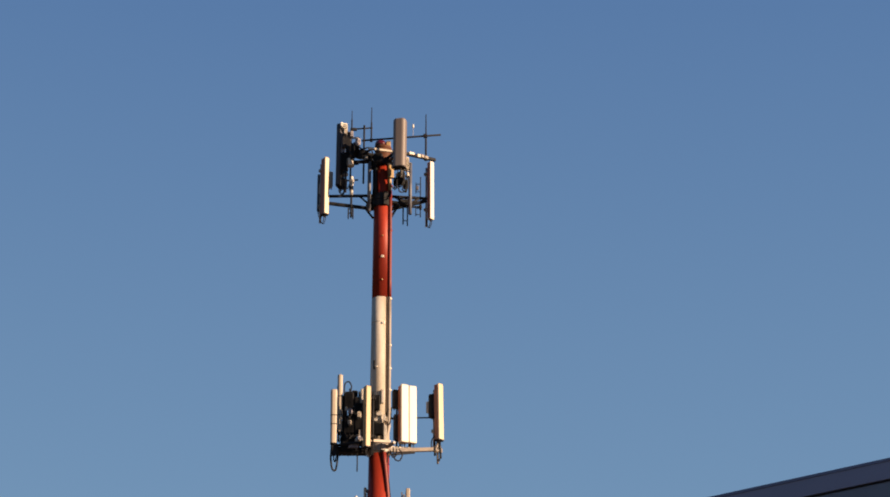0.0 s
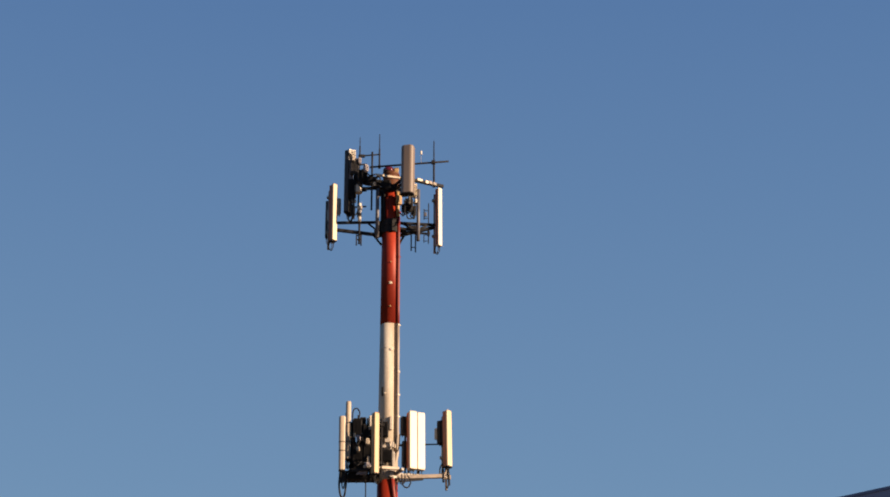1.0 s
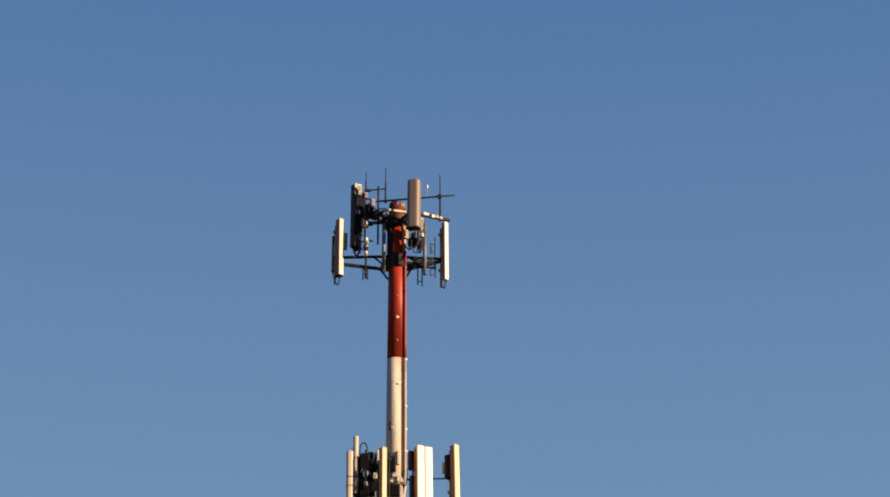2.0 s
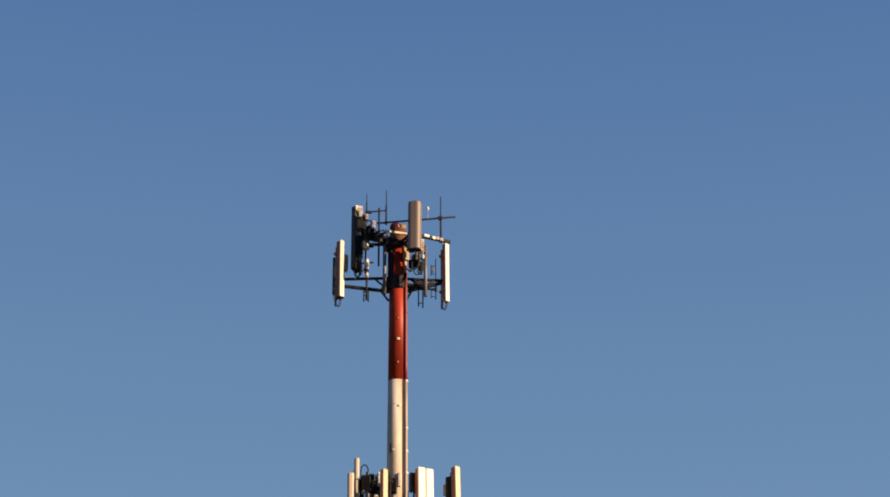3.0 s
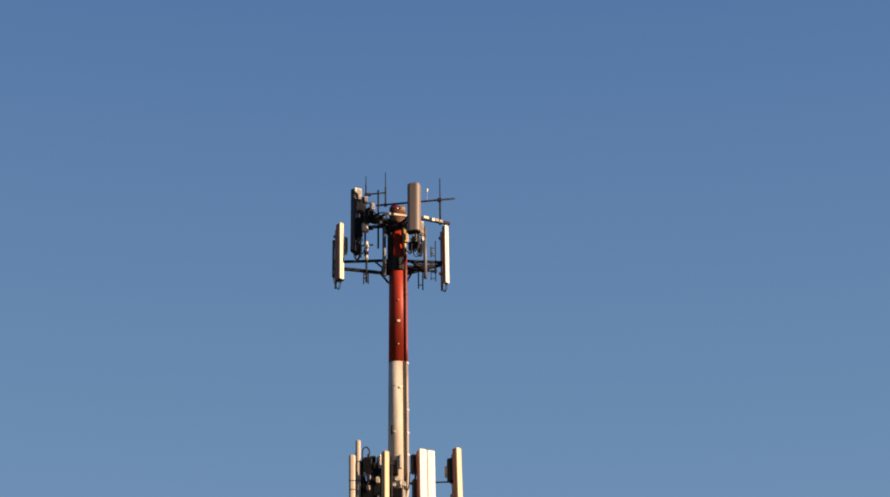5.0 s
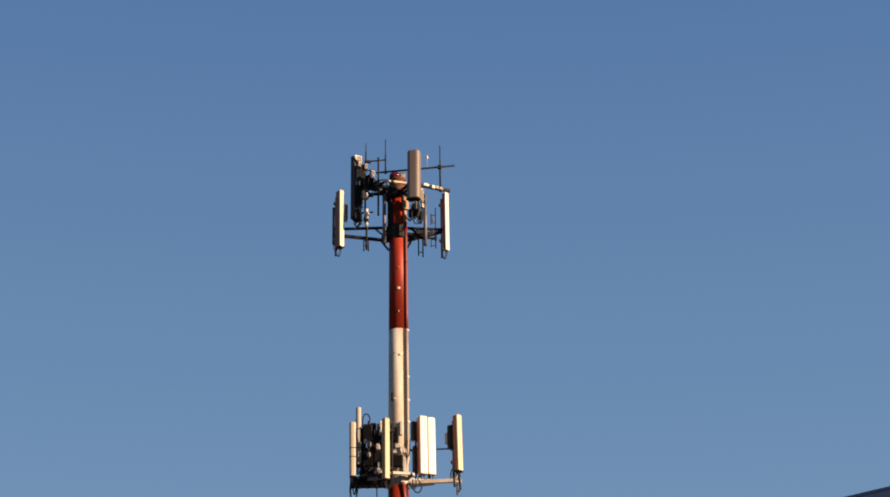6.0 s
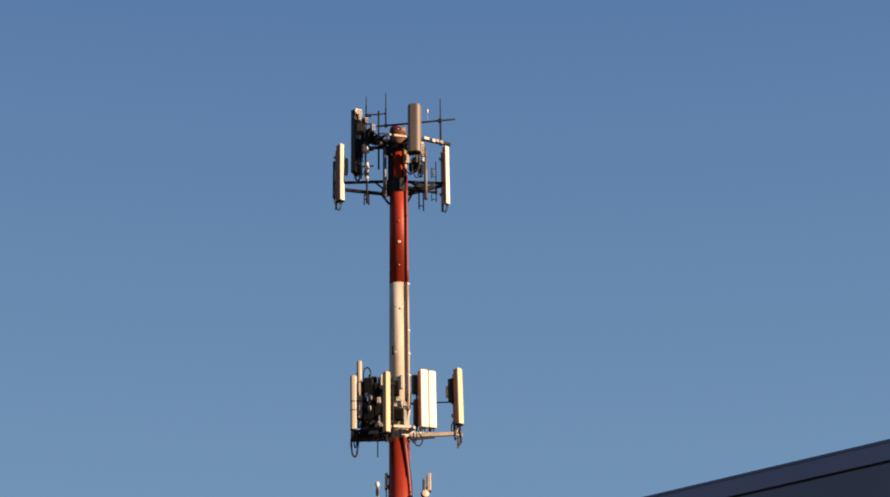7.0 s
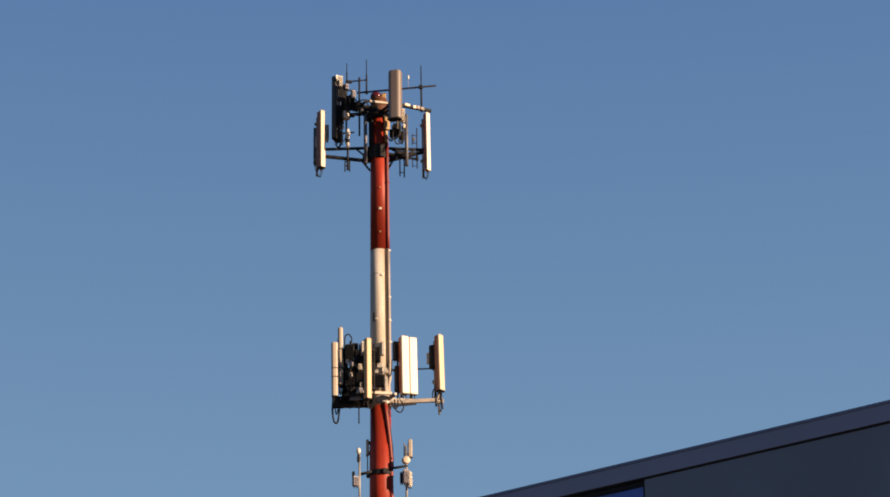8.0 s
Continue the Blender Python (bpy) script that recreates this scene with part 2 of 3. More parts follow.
beacon = thing("beacon_light", Matrix.Translation(at(-0.09, 0.04, TOP + 0.06)), "red glass warning beacon on the pole's cap", "beacon")
part("base", turned([(0.215, 0), (0.215, 0.03), (0.20, 0.05)]), OLDSTEEL, beacon)
part("lens", turned([(0.205, 0.05), (0.215, 0.09), (0.205, 0.16), (0.17, 0.22), (0.10, 0.255), (0.01, 0.265)]), LENS, beacon, "red glass dome", smooth=True)
part("finial", turned([(0.02, 0.26), (0.02, 0.29), (0.005, 0.30)], 8), OLDSTEEL, beacon)
driver = thing("beacon_power_box", Matrix.Translation(at(0.2, 0.06, TOP + 0.06)), "small tan power box beside the warning beacon", "power box")
part("housing", box(bmesh.new(), (0.16, 0.22, 0.17), (0, 0, 0.085), bevel=0.02), TAN, driver)
part("lid", box(bmesh.new(), (0.18, 0.24, 0.025), (0, 0, 0.18)), BROWNSTEEL, driver)


# ---- kinds of equipment ----
def panel_antenna(u, d, z0, z1, w, dep, phi, mat, label, tilt=0.0, lean=0.0, tails=2, pipe=True, group="panel antennas", rounded=0.03, tray=None, bands=()):
    """A sector panel whose front looks phi degrees to the right of the camera's side; its pipe stands behind it. tray:
    brown for an added rear body that paints the side's shade.
    """
    h = z1 - z0
    ob = thing("panel_antenna", Matrix.Translation(at(u, d, z0)) @ pose(0, 0, 0, 0, 0, phi), label, "antenna", group)
    shear = pose(0, 0, 0, tilt, lean, 0)
    rf = min(0.48 * dep, rounded)
    out = profile(w, dep, rf)

    def lean_it(b):
        b.transform(shear)
        return b

    # added rear body; its brown stands for the shade on the panel's side
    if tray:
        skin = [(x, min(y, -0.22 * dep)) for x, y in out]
        part("back_tray", lean_it(box(bmesh.new(), (w * 0.98, dep * 0.71, h - 0.06), (0, dep * 0.14, h / 2), bevel=0.008)), tray, ob, "brown rear body, side shade put into its colour")
    else:
        skin = out
    for f in bands:
        part("strap", lean_it(extrude([(x * 1.03, y * 1.05) for x, y in out], [(h * f, 1.0), (h * f + 0.03, 1.0)])), OLDSTEEL, ob, "thin dark strap")
    part("radome", lean_it(extrude(skin, [(0.03, 1.0), (h - 0.05, 1.0), (h - 0.02, 0.97), (h, 0.90)])), mat, ob)
    part("end_cap", lean_it(extrude(out, [(0, 0.94), (0.012, 1.012), (0.05, 1.012)])), PALE if mat is RADOME else OLDSTEEL, ob, "grey plastic end cap")
    back_y = dep / 2
    part("back_channel", lean_it(box(bmesh.new(), (0.45 * w, 0.03, h * 0.94), (0, back_y + 0.012, h / 2))), OLDSTEEL if mat is DARKRAD else GALV, ob, "metal back channel")
    pipe_y = back_y + 0.15
    for f in (0.2, 0.82):
        bm = box(bmesh.new(), (0.11, 0.17, 0.09), (0, back_y + 0.08, h * f))
        box(bm, (0.16, 0.035, 0.12), (0, pipe_y - 0.045, h * f))
        box(bm, (0.16, 0.035, 0.12), (0, pipe_y + 0.045, h * f))
        part("bracket", bm, OLDSTEEL if mat in (TAN, DULL) else GALV, ob, "clamp bracket")
    if pipe:
        dark = mat in (TAN, DULL)
        part("mounting_pipe", tube((0, pipe_y, -0.22), (0, pipe_y, h * 0.93), 0.036), OLDSTEEL if dark else GALV, ob, "dark pipe" if dark else "galvanised pipe", smooth=True)
    for k in range(tails):
        x = (k - (tails - 1) / 2) * min(0.09, w / (tails + 1))
        con = part("connector", turned([(0.017, -0.08), (0.022, -0.07), (0.022, 0.0)], 10), OLDSTEEL, ob, "dark coaxial connector")
        line = bend([(0, 0, -0.06), (0, 0.01, -0.18), (-x * 0.4, 0.09, -0.30), (-x * 0.6, pipe_y - 0.05, -0.16), (-x * 0.7, pipe_y - 0.05, 0.12)])
        con.location = (x, 0, 0)
        part("jumper_cable", sweep(bmesh.new(), line, 0.014, 7), RUBBER, con, "black jumper cable", smooth=True)
    return ob


def remote_radio(u, d, z, w, dep, h, phi, mat=RADIO, label="dark grey finned radio unit clamped to its pipe", category="radio unit"):
    """A cast radio unit with cooling fins, centred at z; its pipe clamp is at the back."""
    ob = thing("radio_unit", Matrix.Translation(at(u, d, z - h / 2)) @ pose(0, 0, 0, 0, 0, phi), label, category, "radio units")
    body = part("housing", box(bmesh.new(), (w, dep * 0.6, h), (0, 0.1 * dep, h / 2), bevel=0.025), mat, ob)
    n = max(4, int(w / 0.045))
    bm = bmesh.new()
    for k in range(n):
        box(bm, (0.012, dep * 0.34, h * 0.9), ((k + 0.5) / n * w * 0.92 - w * 0.46, -0.33 * dep, h / 2), bevel=0)
    part("heat_sink", bm, mat, body, "cast cooling fins", kind="stuff")
    part("sun_cover", box(bmesh.new(), (w * 0.9, dep * 0.7, 0.035), (0, 0, h + 0.012)), mat, body)
    part("bracket", box(bmesh.new(), (w * 0.4, 0.14, h * 0.5), (0, 0.4 * dep + 0.06, h / 2)), GALV, ob, "galvanised clamp bracket")
    for x in (-0.25 * w, 0.25 * w):
        con = part("connector", turned([(0.015, -0.07), (0.02, -0.06), (0.02, 0.005)], 10), OLDSTEEL, ob, "dark coaxial connector")
        con.location = (x, 0, 0)
    return ob


def whip_antenna(u, d, z0, z1, r=0.022, label="thin grey vertical whip antenna"):
    ob = thing("whip_antenna", Matrix.Translation(at(u, d, z0)), label, "antenna", "whip antennas")
    h = z1 - z0
    mast = part("mast", sweep(bmesh.new(), [(0, 0, 0), (0, 0, h * 0.55), (0, 0, h * 0.56), (0, 0, h)], [r * 1.25, r * 1.25, r * 0.8, r * 0.6], 9), OLDSTEEL, ob, smooth=True)
    part("base_clamp", box(bmesh.new(), (0.10, 0.10, 0.12), (0, 0, 0.05)), OLDSTEEL, mast)
    return ob


def mount(name, z, label):
    return thing(name, Matrix.Translation(at(0, 0, z)), label, "antenna mount")


def arm(ob, p, q, r, mat=OLDSTEEL, name="arm", label=""):
    return part(name, tube(at(*p), at(*q), r), mat, ob, label, local=False, smooth=True)


def square_arm(ob, p, q, w, mat=OLDSTEEL, name="arm", label=""):
    a, b = at(*p), at(*q)
    way = b - a
    m = Matrix.Translation((a + b) / 2) @ way.to_track_quat("X", "Z").to_matrix().to_4x4()
    return part(name, box(bmesh.new(), (way.length, w, w), (0, 0, 0), m=m, bevel=0.01), mat, ob, label, local=False)


def collar(ob, z0, z1, grow=0.05, mat=OLDSTEEL):
    r0 = pole_radius(z0) + grow
    bm = extrude(ring, [(z0, r0 - 0.03), (z0 + 0.005, r0), (z1 - 0.005, r0), (z1, r0 - 0.03)])
    for k in range(3):
        a = radians(120 * k + 20)
        box(bm, (0.16, 0.14, z1 - z0), (math.sin(a) * r0, -math.cos(a) * r0, (z0 + z1) / 2), rz=math.degrees(a))
    bm.transform(Matrix.Translation((TX, TY, 0)))
    return part("collar", bm, mat, ob, "bolted dark steel collar", local=False)


def cable(points, r, label, mat=RUBBER):
    ob = thing("cable_loop", Matrix.Translation(at(*points[0])), label, "cable", "cables")
    part("cable", sweep(bmesh.new(), bend([at(*p) for p in points]), r, 8), mat, ob, local=False, smooth=True)
    return ob


# ---- top mount ----
top_mount = mount("antenna_mount", 36.0, "dark steel triangular antenna mount round the pole's top")
collar(top_mount, 35.72, 35.98, 0.07)
arm(top_mount, (-0.3, 0.0, 36.24), (-1.45, -0.05, 36.24), 0.075)
arm(top_mount, (-0.3, 0.05, 35.98), (-1.40, 0.0, 35.98), 0.065)
square_arm(top_mount, (-0.52, 0.74, 36.19), (0.44, 0.52, 36.15), 0.085, PALE, "boom", "sunlit pale steel boom")
square_arm(top_mount, (0.40, 0.95, 35.98), (1.94, -0.10, 36.12), 0.11, OLDSTEEL, "boom")
square_arm(top_mount, (0.1, 0.2, 35.98), (0.66, 1.15, 35.98), 0.09, OLDSTEEL)
square_arm(top_mount, (0.1, 0.2, 35.80), (0.66, 1.15, 35.80), 0.09, OLDSTEEL)
square_arm(top_mount, (-0.44, 0.68, 36.17), (-0.95, -0.05, 36.17), 0.07, OLDSTEEL, "boom")
arm(top_mount, (-0.80, -0.20, 36.98), (2.15, 0.30, 36.97), 0.036, OLDSTEEL, "cross_bar")
arm(top_mount, (-0.72, -0.18, 35.19), (-0.72, -0.18, 37.61), 0.036, OLDSTEEL, "pipe")
arm(top_mount, (-1.22, -0.2, 37.45), (-0.41, -0.2, 37.52), 0.028, OLDSTEEL, "cross_bar")
arm(top_mount, (-0.72, -0.18, 36.2), (-0.72, 0.0, 36.2), 0.05, OLDSTEEL, "standoff")
bm = box(bmesh.new(), (0.20, 0.10, 0.10), at(-1.10, -0.2, 37.45), rz=10)
part("clamp", bm, OLDSTEEL, top_mount, local=False)
bm = box(bmesh.new(), (0.14, 0.12, 0.14), at(1.58, 0.21, 36.97))
part("clamp", bm, OLDSTEEL, top_mount, local=False)
bm = box(bmesh.new(), (0.22, 0.14, 0.10), at(1.06, 0.50, 36.08), rz=30)
part("clamp", bm, PALE, top_mount, "sunlit pale clamp", local=False)
bm = box(bmesh.new(), (0.13, 0.15, 0.12), at(1.32, 0.33, 36.07), rz=30)
part("clamp", bm, PALE, top_mount, "sunlit pale clamp", local=False)

for u, d in ((1.45, 0.25), (1.60, 0.14)):
    bm = box(bmesh.new(), (0.15, 0.15, 0.12), at(u, d, 36.09), rz=37)
    part("clamp", bm, BROWNSTEEL, top_mount, "dusty brown clamp", local=False)
whip_antenna(-1.19, -0.2, 37.38, 38.24)
whip_antenna(-0.45, -0.17, 36.93, 38.36, 0.026)
whip_antenna(1.60, 0.16, 35.98, 37.90, 0.03)
sensor = thing("small_sensor", Matrix.Translation(at(1.12, 0.13, 36.98)), "tiny pale grey sensor on a thin stalk above the cross bar", "sensor")
part("stalk", tube((0, 0, 0), (0, 0, 0.38), 0.008), GALV, sensor)
part("housing", turned([(0.015, 0.36), (0.035, 0.38), (0.04, 0.48), (0.02, 0.52)], 14), RADOME, sensor, "pale plastic housing", smooth=True)

panel_antenna(0.64, 1.40, 35.05, 37.05, 0.47, 0.30, -14, GREYRAD, "wide grey-brown radome panel antenna with rounded front", tilt=-1.0, rounded=0.14)
remote_radio(0.84, 0.80, 35.50, 0.28, 0.22, 0.50, 25, PALE, "pale beige radio unit behind the grey panel")
remote_radio(0.69, 0.66, 34.98, 0.30, 0.20, 0.46, -10, label="dark radio unit hung beneath the grey panel")
remote_radio(0.50, 0.60, 34.87, 0.15, 0.16, 0.30, -25, label="small dark junction unit under the grey panel")
remote_radio(0.88, 0.60, 34.75, 0.14, 0.14, 0.34, 40, label="small dark radio unit beneath the grey panel")
bm = tube(at(0.78, 0.98, 34.5), at(0.78, 0.98, 36.1), 0.03)
part("pipe", bm, OLDSTEEL, top_mount, local=False, smooth=True)
for z in (35.45, 34.85):
    arm(top_mount, (0.42, 0.83, z), (0.98, 0.83, z), 0.025, OLDSTEEL, "rail")
    arm(top_mount, (0.78, 0.98, z), (0.78, 0.82, z), 0.03, OLDSTEEL, "standoff")

panel_antenna(-1.58, 0.0, 34.92, 37.50, 0.46, 0.17, -112, DARKRAD, "dark grey panel antenna seen from its back", tails=3)
remote_radio(-1.36, 0.20, 36.78, 0.34, 0.24, 0.62, 10, GREYBOX, "grey finned radio unit clamped to its pipe")
remote_radio(-1.42, 0.22, 35.86, 0.30, 0.24, 0.70, 5)
remote_radio(-1.00, 0.20, 36.42, 0.26, 0.22, 0.42, 20)
remote_radio(-0.93, 0.30, 36.66, 0.17, 0.16, 0.26, 40, LAVENDER, "small pale grey radio unit catching the sun")
remote_radio(-1.46, 0.20, 37.36, 0.28, 0.16, 0.20, 20, RADOME, "white junction box at the panel's upper end")
remote_radio(-1.40, 0.36, 37.06, 0.12, 0.10, 0.18, 20, PALE, "small pale filter box")
remote_radio(-1.45, 0.05, 35.05, 0.26, 0.2, 0.36, -10)
remote_radio(-1.54, 0.14, 36.55, 0.17, 0.10, 1.10, 15, LAVENDER, "long pale amplifier along the dark panel's back")
remote_radio(-1.55, 0.26, 37.40, 0.10, 0.10, 0.14, 30, RADOME, "tiny white cover at the panel's upper end")
remote_radio(-1.16, 0.30, 36.98, 0.12, 0.10, 0.20, 20, LAVENDER, "small grey filter box on the rail")
drum = thing("filter_drum", Matrix.Translation(at(-1.20, 0.20, 35.70)), "pale beige cylindrical filter hung on the mount arm", "filter")
part("body", turned([(0.125, 0), (0.15, 0.02), (0.15, 0.29), (0.125, 0.31)]), PALE, drum, smooth=False)
part("bracket", box(bmesh.new(), (0.08, 0.22, 0.08), (0, 0.11, 0.22)), OLDSTEEL, drum)
bm = tube(at(-1.20, 0.0, 34.95), at(-1.20, 0.0, 37.2), 0.035)
part("pipe", bm, OLDSTEEL, top_mount, local=False, smooth=True)
for z in (36.95, 36.55, 35.85, 35.2):
    arm(top_mount, (-1.55, 0.02, z), (-0.90, 0.1, z), 0.03, OLDSTEEL, "rail")
remote_radio(-1.22, 0.16, 36.30, 0.34, 0.24, 0.66, 5)
remote_radio(-0.72, 0.22, 36.18, 0.36, 0.22, 0.30, 15, label="low dark radio unit between the arms and the pole")
remote_radio(-0.50, 0.26, 36.02, 0.22, 0.20, 0.34, 30, label="small dark junction unit close to the pole")
remote_radio(-0.16, 0.56, 35.85, 0.34, 0.18, 0.34, -8, label="dark radio unit clamped before the pole under the boom")
arm(top_mount, (-0.16, 0.5, 35.88), (-0.1, 0.2, 35.88), 0.05, OLDSTEEL, "standoff")
remote_radio(-0.60, 0.36, 35.98, 0.10, 0.10, 0.12, 30, PALE, "tiny pale surge arrester on the arm")
cable([(-1.2, 0.35, 36.0), (-0.95, 0.4, 35.78), (-0.6, 0.35, 35.85), (-0.36, 0.2, 35.7)], 0.028, "black feeder cables slung to the pole")
cable([(-0.9, 0.3, 36.5), (-0.75, 0.35, 36.35), (-0.5, 0.35, 36.4), (-0.34, 0.15, 36.2)], 0.026, "black feeder cables slung to the pole")
cable([(-1.42, 0.3, 35.6), (-1.36, 0.36, 35.15), (-1.5, 0.3, 34.72), (-1.62, 0.1, 35.0)], 0.022, "black jumper loop under the radio units")
cable([(-1.3, 0.3, 36.4), (-1.15, 0.4, 36.1), (-0.8, 0.35, 35.95), (-0.5, 0.35, 36.1), (-0.3, 0.25, 35.9)], 0.03, "black feeder cables slung to the pole")
cable([(-1.42, 0.3, 35.5), (-1.5, 0.35, 35.0), (-1.3, 0.3, 34.75), (-1.2, 0.05, 35.1)], 0.022, "black jumper loop under the radio units")
cable([(0.6, 0.85, 34.72), (0.65, 0.8, 34.4), (0.85, 0.7, 34.45), (0.86, 0.7, 34.6)], 0.022, "black jumper loop beneath the grey panel")
cable([(0.62, 0.9, 34.75), (0.5, 0.8, 34.5), (0.4, 0.5, 34.7), (0.3, 0.25, 34.9)], 0.025, "black jumper cable to the pole")
bm = box(bmesh.new(), (0.20, 0.14, 0.36), at(0.31, 0.30, 35.36), rz=20)
part("junction_box", bm, TAN, top_mount, "tan junction box on the pole", local=False)

remote_radio(0.95, 0.90, 35.02, 0.09, 0.09, 0.14, 30, PALE, "tiny pale surge arrester beneath the grey panel")
for k, (u0, z0, u1, z1) in enumerate(((0.52, 35.05, 0.74, 34.62), (0.78, 35.1, 0.60, 34.66), (0.90, 35.0, 0.74, 34.45))):
    um, zm = (u0 + u1) / 2 + 0.07 * (k - 1), min(z0, z1) - 0.16
    cable([(u0, 0.94, z0), (u0 + 0.03, 1.0, (z0 + zm) / 2), (um, 0.98, zm), (u1, 0.9, z1)], 0.021, "black jumper cable beneath the grey panel")

for k, deg in enumerate((-78, -64, -51, -39)):
    a = radians(deg)
    feeder = [Vector((TX, TY, 0)) + on_pole(a + 0.05 * math.sin(2.1 * k + 5 * f), 34.52 + 1.22 * f, 0.035 + 0.012 * (k % 2)) for f in (0, 0.25, 0.5, 0.75, 1)]
    part("feeder_cable", sweep(bmesh.new(), feeder, 0.036, 8), RUBBER, top_mount, "black feeder cable against the pole", local=False, smooth=True)

# ---- second mount ----
mid_mount = mount("antenna_mount", 34.3, "dark steel three-armed antenna mount clamped round the pole")
collar(mid_mount, 34.34, 34.60, 0.05)
collar(mid_mount, 34.08, 34.335, 0.042)
square_arm(mid_mount, (-0.3, 0.0, 34.60), (-1.95, 0.12, 34.52), 0.09)
square_arm(mid_mount, (-0.3, 0.0, 34.06), (-1.95, 0.12, 34.23), 0.11)
square_arm(mid_mount, (0.3, 0.0, 34.57), (1.66, -0.14, 34.55), 0.09)
square_arm(mid_mount, (0.3, 0.0, 34.05), (1.64, -0.14, 34.46), 0.11)
arm(mid_mount, (-0.33, 0.05, 33.66), (-0.62, 0.0, 34.08), 0.04, name="brace")
arm(mid_mount, (0.31, 0.05, 33.66), (0.55, 0.0, 34.14), 0.04, name="brace")
arm(mid_mount, (-0.35, 0.1, 34.08), (-0.85, 0.0, 34.58), 0.035, name="brace")
arm(mid_mount, (0.45, 0.0, 34.55), (0.92, 0.0, 34.25), 0.04, name="brace")
arm(mid_mount, (0.92, -0.02, 34.25), (1.35, -0.1, 34.52), 0.04, name="brace")
square_arm(mid_mount, (0.35, 0.1, 34.30), (1.05, 0.06, 34.22), 0.09)
arm(mid_mount, (0.4, 0.05, 34.1), (0.75, 0.02, 34.5), 0.035, name="brace")
square_arm(mid_mount, (0.05, -0.3, 34.42), (1.0, -0.62, 34.42), 0.075)
square_arm(mid_mount, (0.60, -0.55, 34.40), (1.46, -0.55, 34.40), 0.06, name="boom")
bm = box(bmesh.new(), (0.34, 0.10, 0.30), at(0.88, -0.05, 34.32))
part("gusset", bm, OLDSTEEL, mid_mount, local=False)
bm = box(bmesh.new(), (0.24, 0.10, 0.26), at(-0.48, 0.02, 34.12))
part("gusset", bm, OLDSTEEL, mid_mount, local=False)
for u, d, z0, z1, r, mat in ((-0.48, 0.28, 33.84, 35.85, 0.07, MIDSTEEL), (1.03, 0.28, 33.72, 35.80, 0.065, MIDSTEEL), (-1.14, 0.14, 34.55, 35.31, 0.062, RADOME), (-1.14, 0.14, 33.66, 34.55, 0.04, OLDSTEEL),
                             (0.76, -0.52, 33.68, 34.55, 0.025, OLDSTEEL), (0.92, -0.52, 33.62, 34.60, 0.025, OLDSTEEL)):
    arm(mid_mount, (u, d, z0), (u, d, z1), r, mat, "pipe", "white pipe" if mat is RADOME else "")
for u, z in ((-0.48, 34.6), (-0.48, 34.1), (1.03, 34.56), (1.03, 34.3)):
    arm(mid_mount, (u, 0.3, z), (u, -0.06, z), 0.04, OLDSTEEL, "standoff")
arm(mid_mount, (0.76, -0.52, 33.82), (0.92, -0.52, 33.82), 0.018, OLDSTEEL, "rung")
for du in (-0.10, 0.07):
    arm(mid_mount, (-1.14 + du, 0.14, 33.60), (-1.14 + du, 0.14, 34.03), 0.025, OLDSTEEL, "prong")
arm(mid_mount, (-1.14, 0.14, 34.6), (-1.14, -0.05, 34.6), 0.04, OLDSTEEL, "standoff")
arm(mid_mount, (-1.25, 0.14, 33.83), (-1.06, 0.14, 33.83), 0.022, OLDSTEEL, "rung")
arm(mid_mount, (-1.25, 0.14, 34.0), (-1.06, 0.14, 34.0), 0.022, OLDSTEEL, "rung")
bm = box(bmesh.new(), (0.16, 0.12, 0.16), at(-1.15, 0.14, 34.83))
part("clamp", bm, OLDSTEEL, mid_mount, local=False)
bm = box(bmesh.new(), (0.18, 0.13, 0.14), at(-1.14, 0.16, 35.10))
part("clamp", bm, PALE, mid_mount, "pale clamp", local=False)

yagi = thing("folded_dipole_antenna", Matrix.Translation(at(1.40, -0.55, 33.98)), "small dark folded dipole antenna on the back boom", "antenna")
part("mast", tube((0, 0, 0), (0, 0, 1.66), 0.02), OLDSTEEL, yagi, smooth=True)
for z0, z1, x in ((0.05, 0.42, -0.17), (0.98, 1.42, -0.17)):
    bm = tube((x, 0, z0), (x, 0, z1), 0.017)
    for z in (z0 + 0.06, z1 - 0.06):
        sweep(bm, [(x, 0, z), (0, 0, z)], 0.015, 8)
    part("loop", bm, OLDSTEEL, yagi, smooth=True)
part("clamp", box(bmesh.new(), (0.09, 0.09, 0.2), (0, 0, 0.42)), OLDSTEEL, yagi)
part("balun", box(bmesh.new(), (0.10, 0.07, 0.16), (-0.12, 0, 1.2)), MIDSTEEL, yagi)

panel_antenna(-2.10, 0.28, 33.67, 36.00, 0.21, 0.24, 42, AGED, "beige radome panel antenna with side shade painted brown at the arm's end", lean=-0.6, tray=SIDESHADE)
panel_antenna(1.79, 0.0, 33.63, 35.98, 0.20, 0.17, 46, RADOME, "sunlit white panel antenna at the end of the mount arm", lean=-0.3, tray=SIDESHADE)
arm(mid_mount, (-1.93, 0.10, 34.52), (-2.36, -0.26, 34.60), 0.035, OLDSTEEL, "boom")
arm(mid_mount, (-1.93, 0.10, 34.23), (-2.36, -0.26, 34.31), 0.035, OLDSTEEL, "boom")
for z in (34.52, 34.23):
    arm(mid_mount, (-1.93, 0.12, z), (-2.31, 0.08, z), 0.035, OLDSTEEL, "standoff")
panel_antenna(-2.37, -0.22, 34.06, 35.55, 0.15, 0.09, -105, DARKRAD, "slim dark panel antenna behind the beige one", tails=1)
remote_radio(-2.30, -0.16, 34.95, 0.12, 0.1, 0.42, 20, PALE, "slim pale amplifier box behind the beige panel")
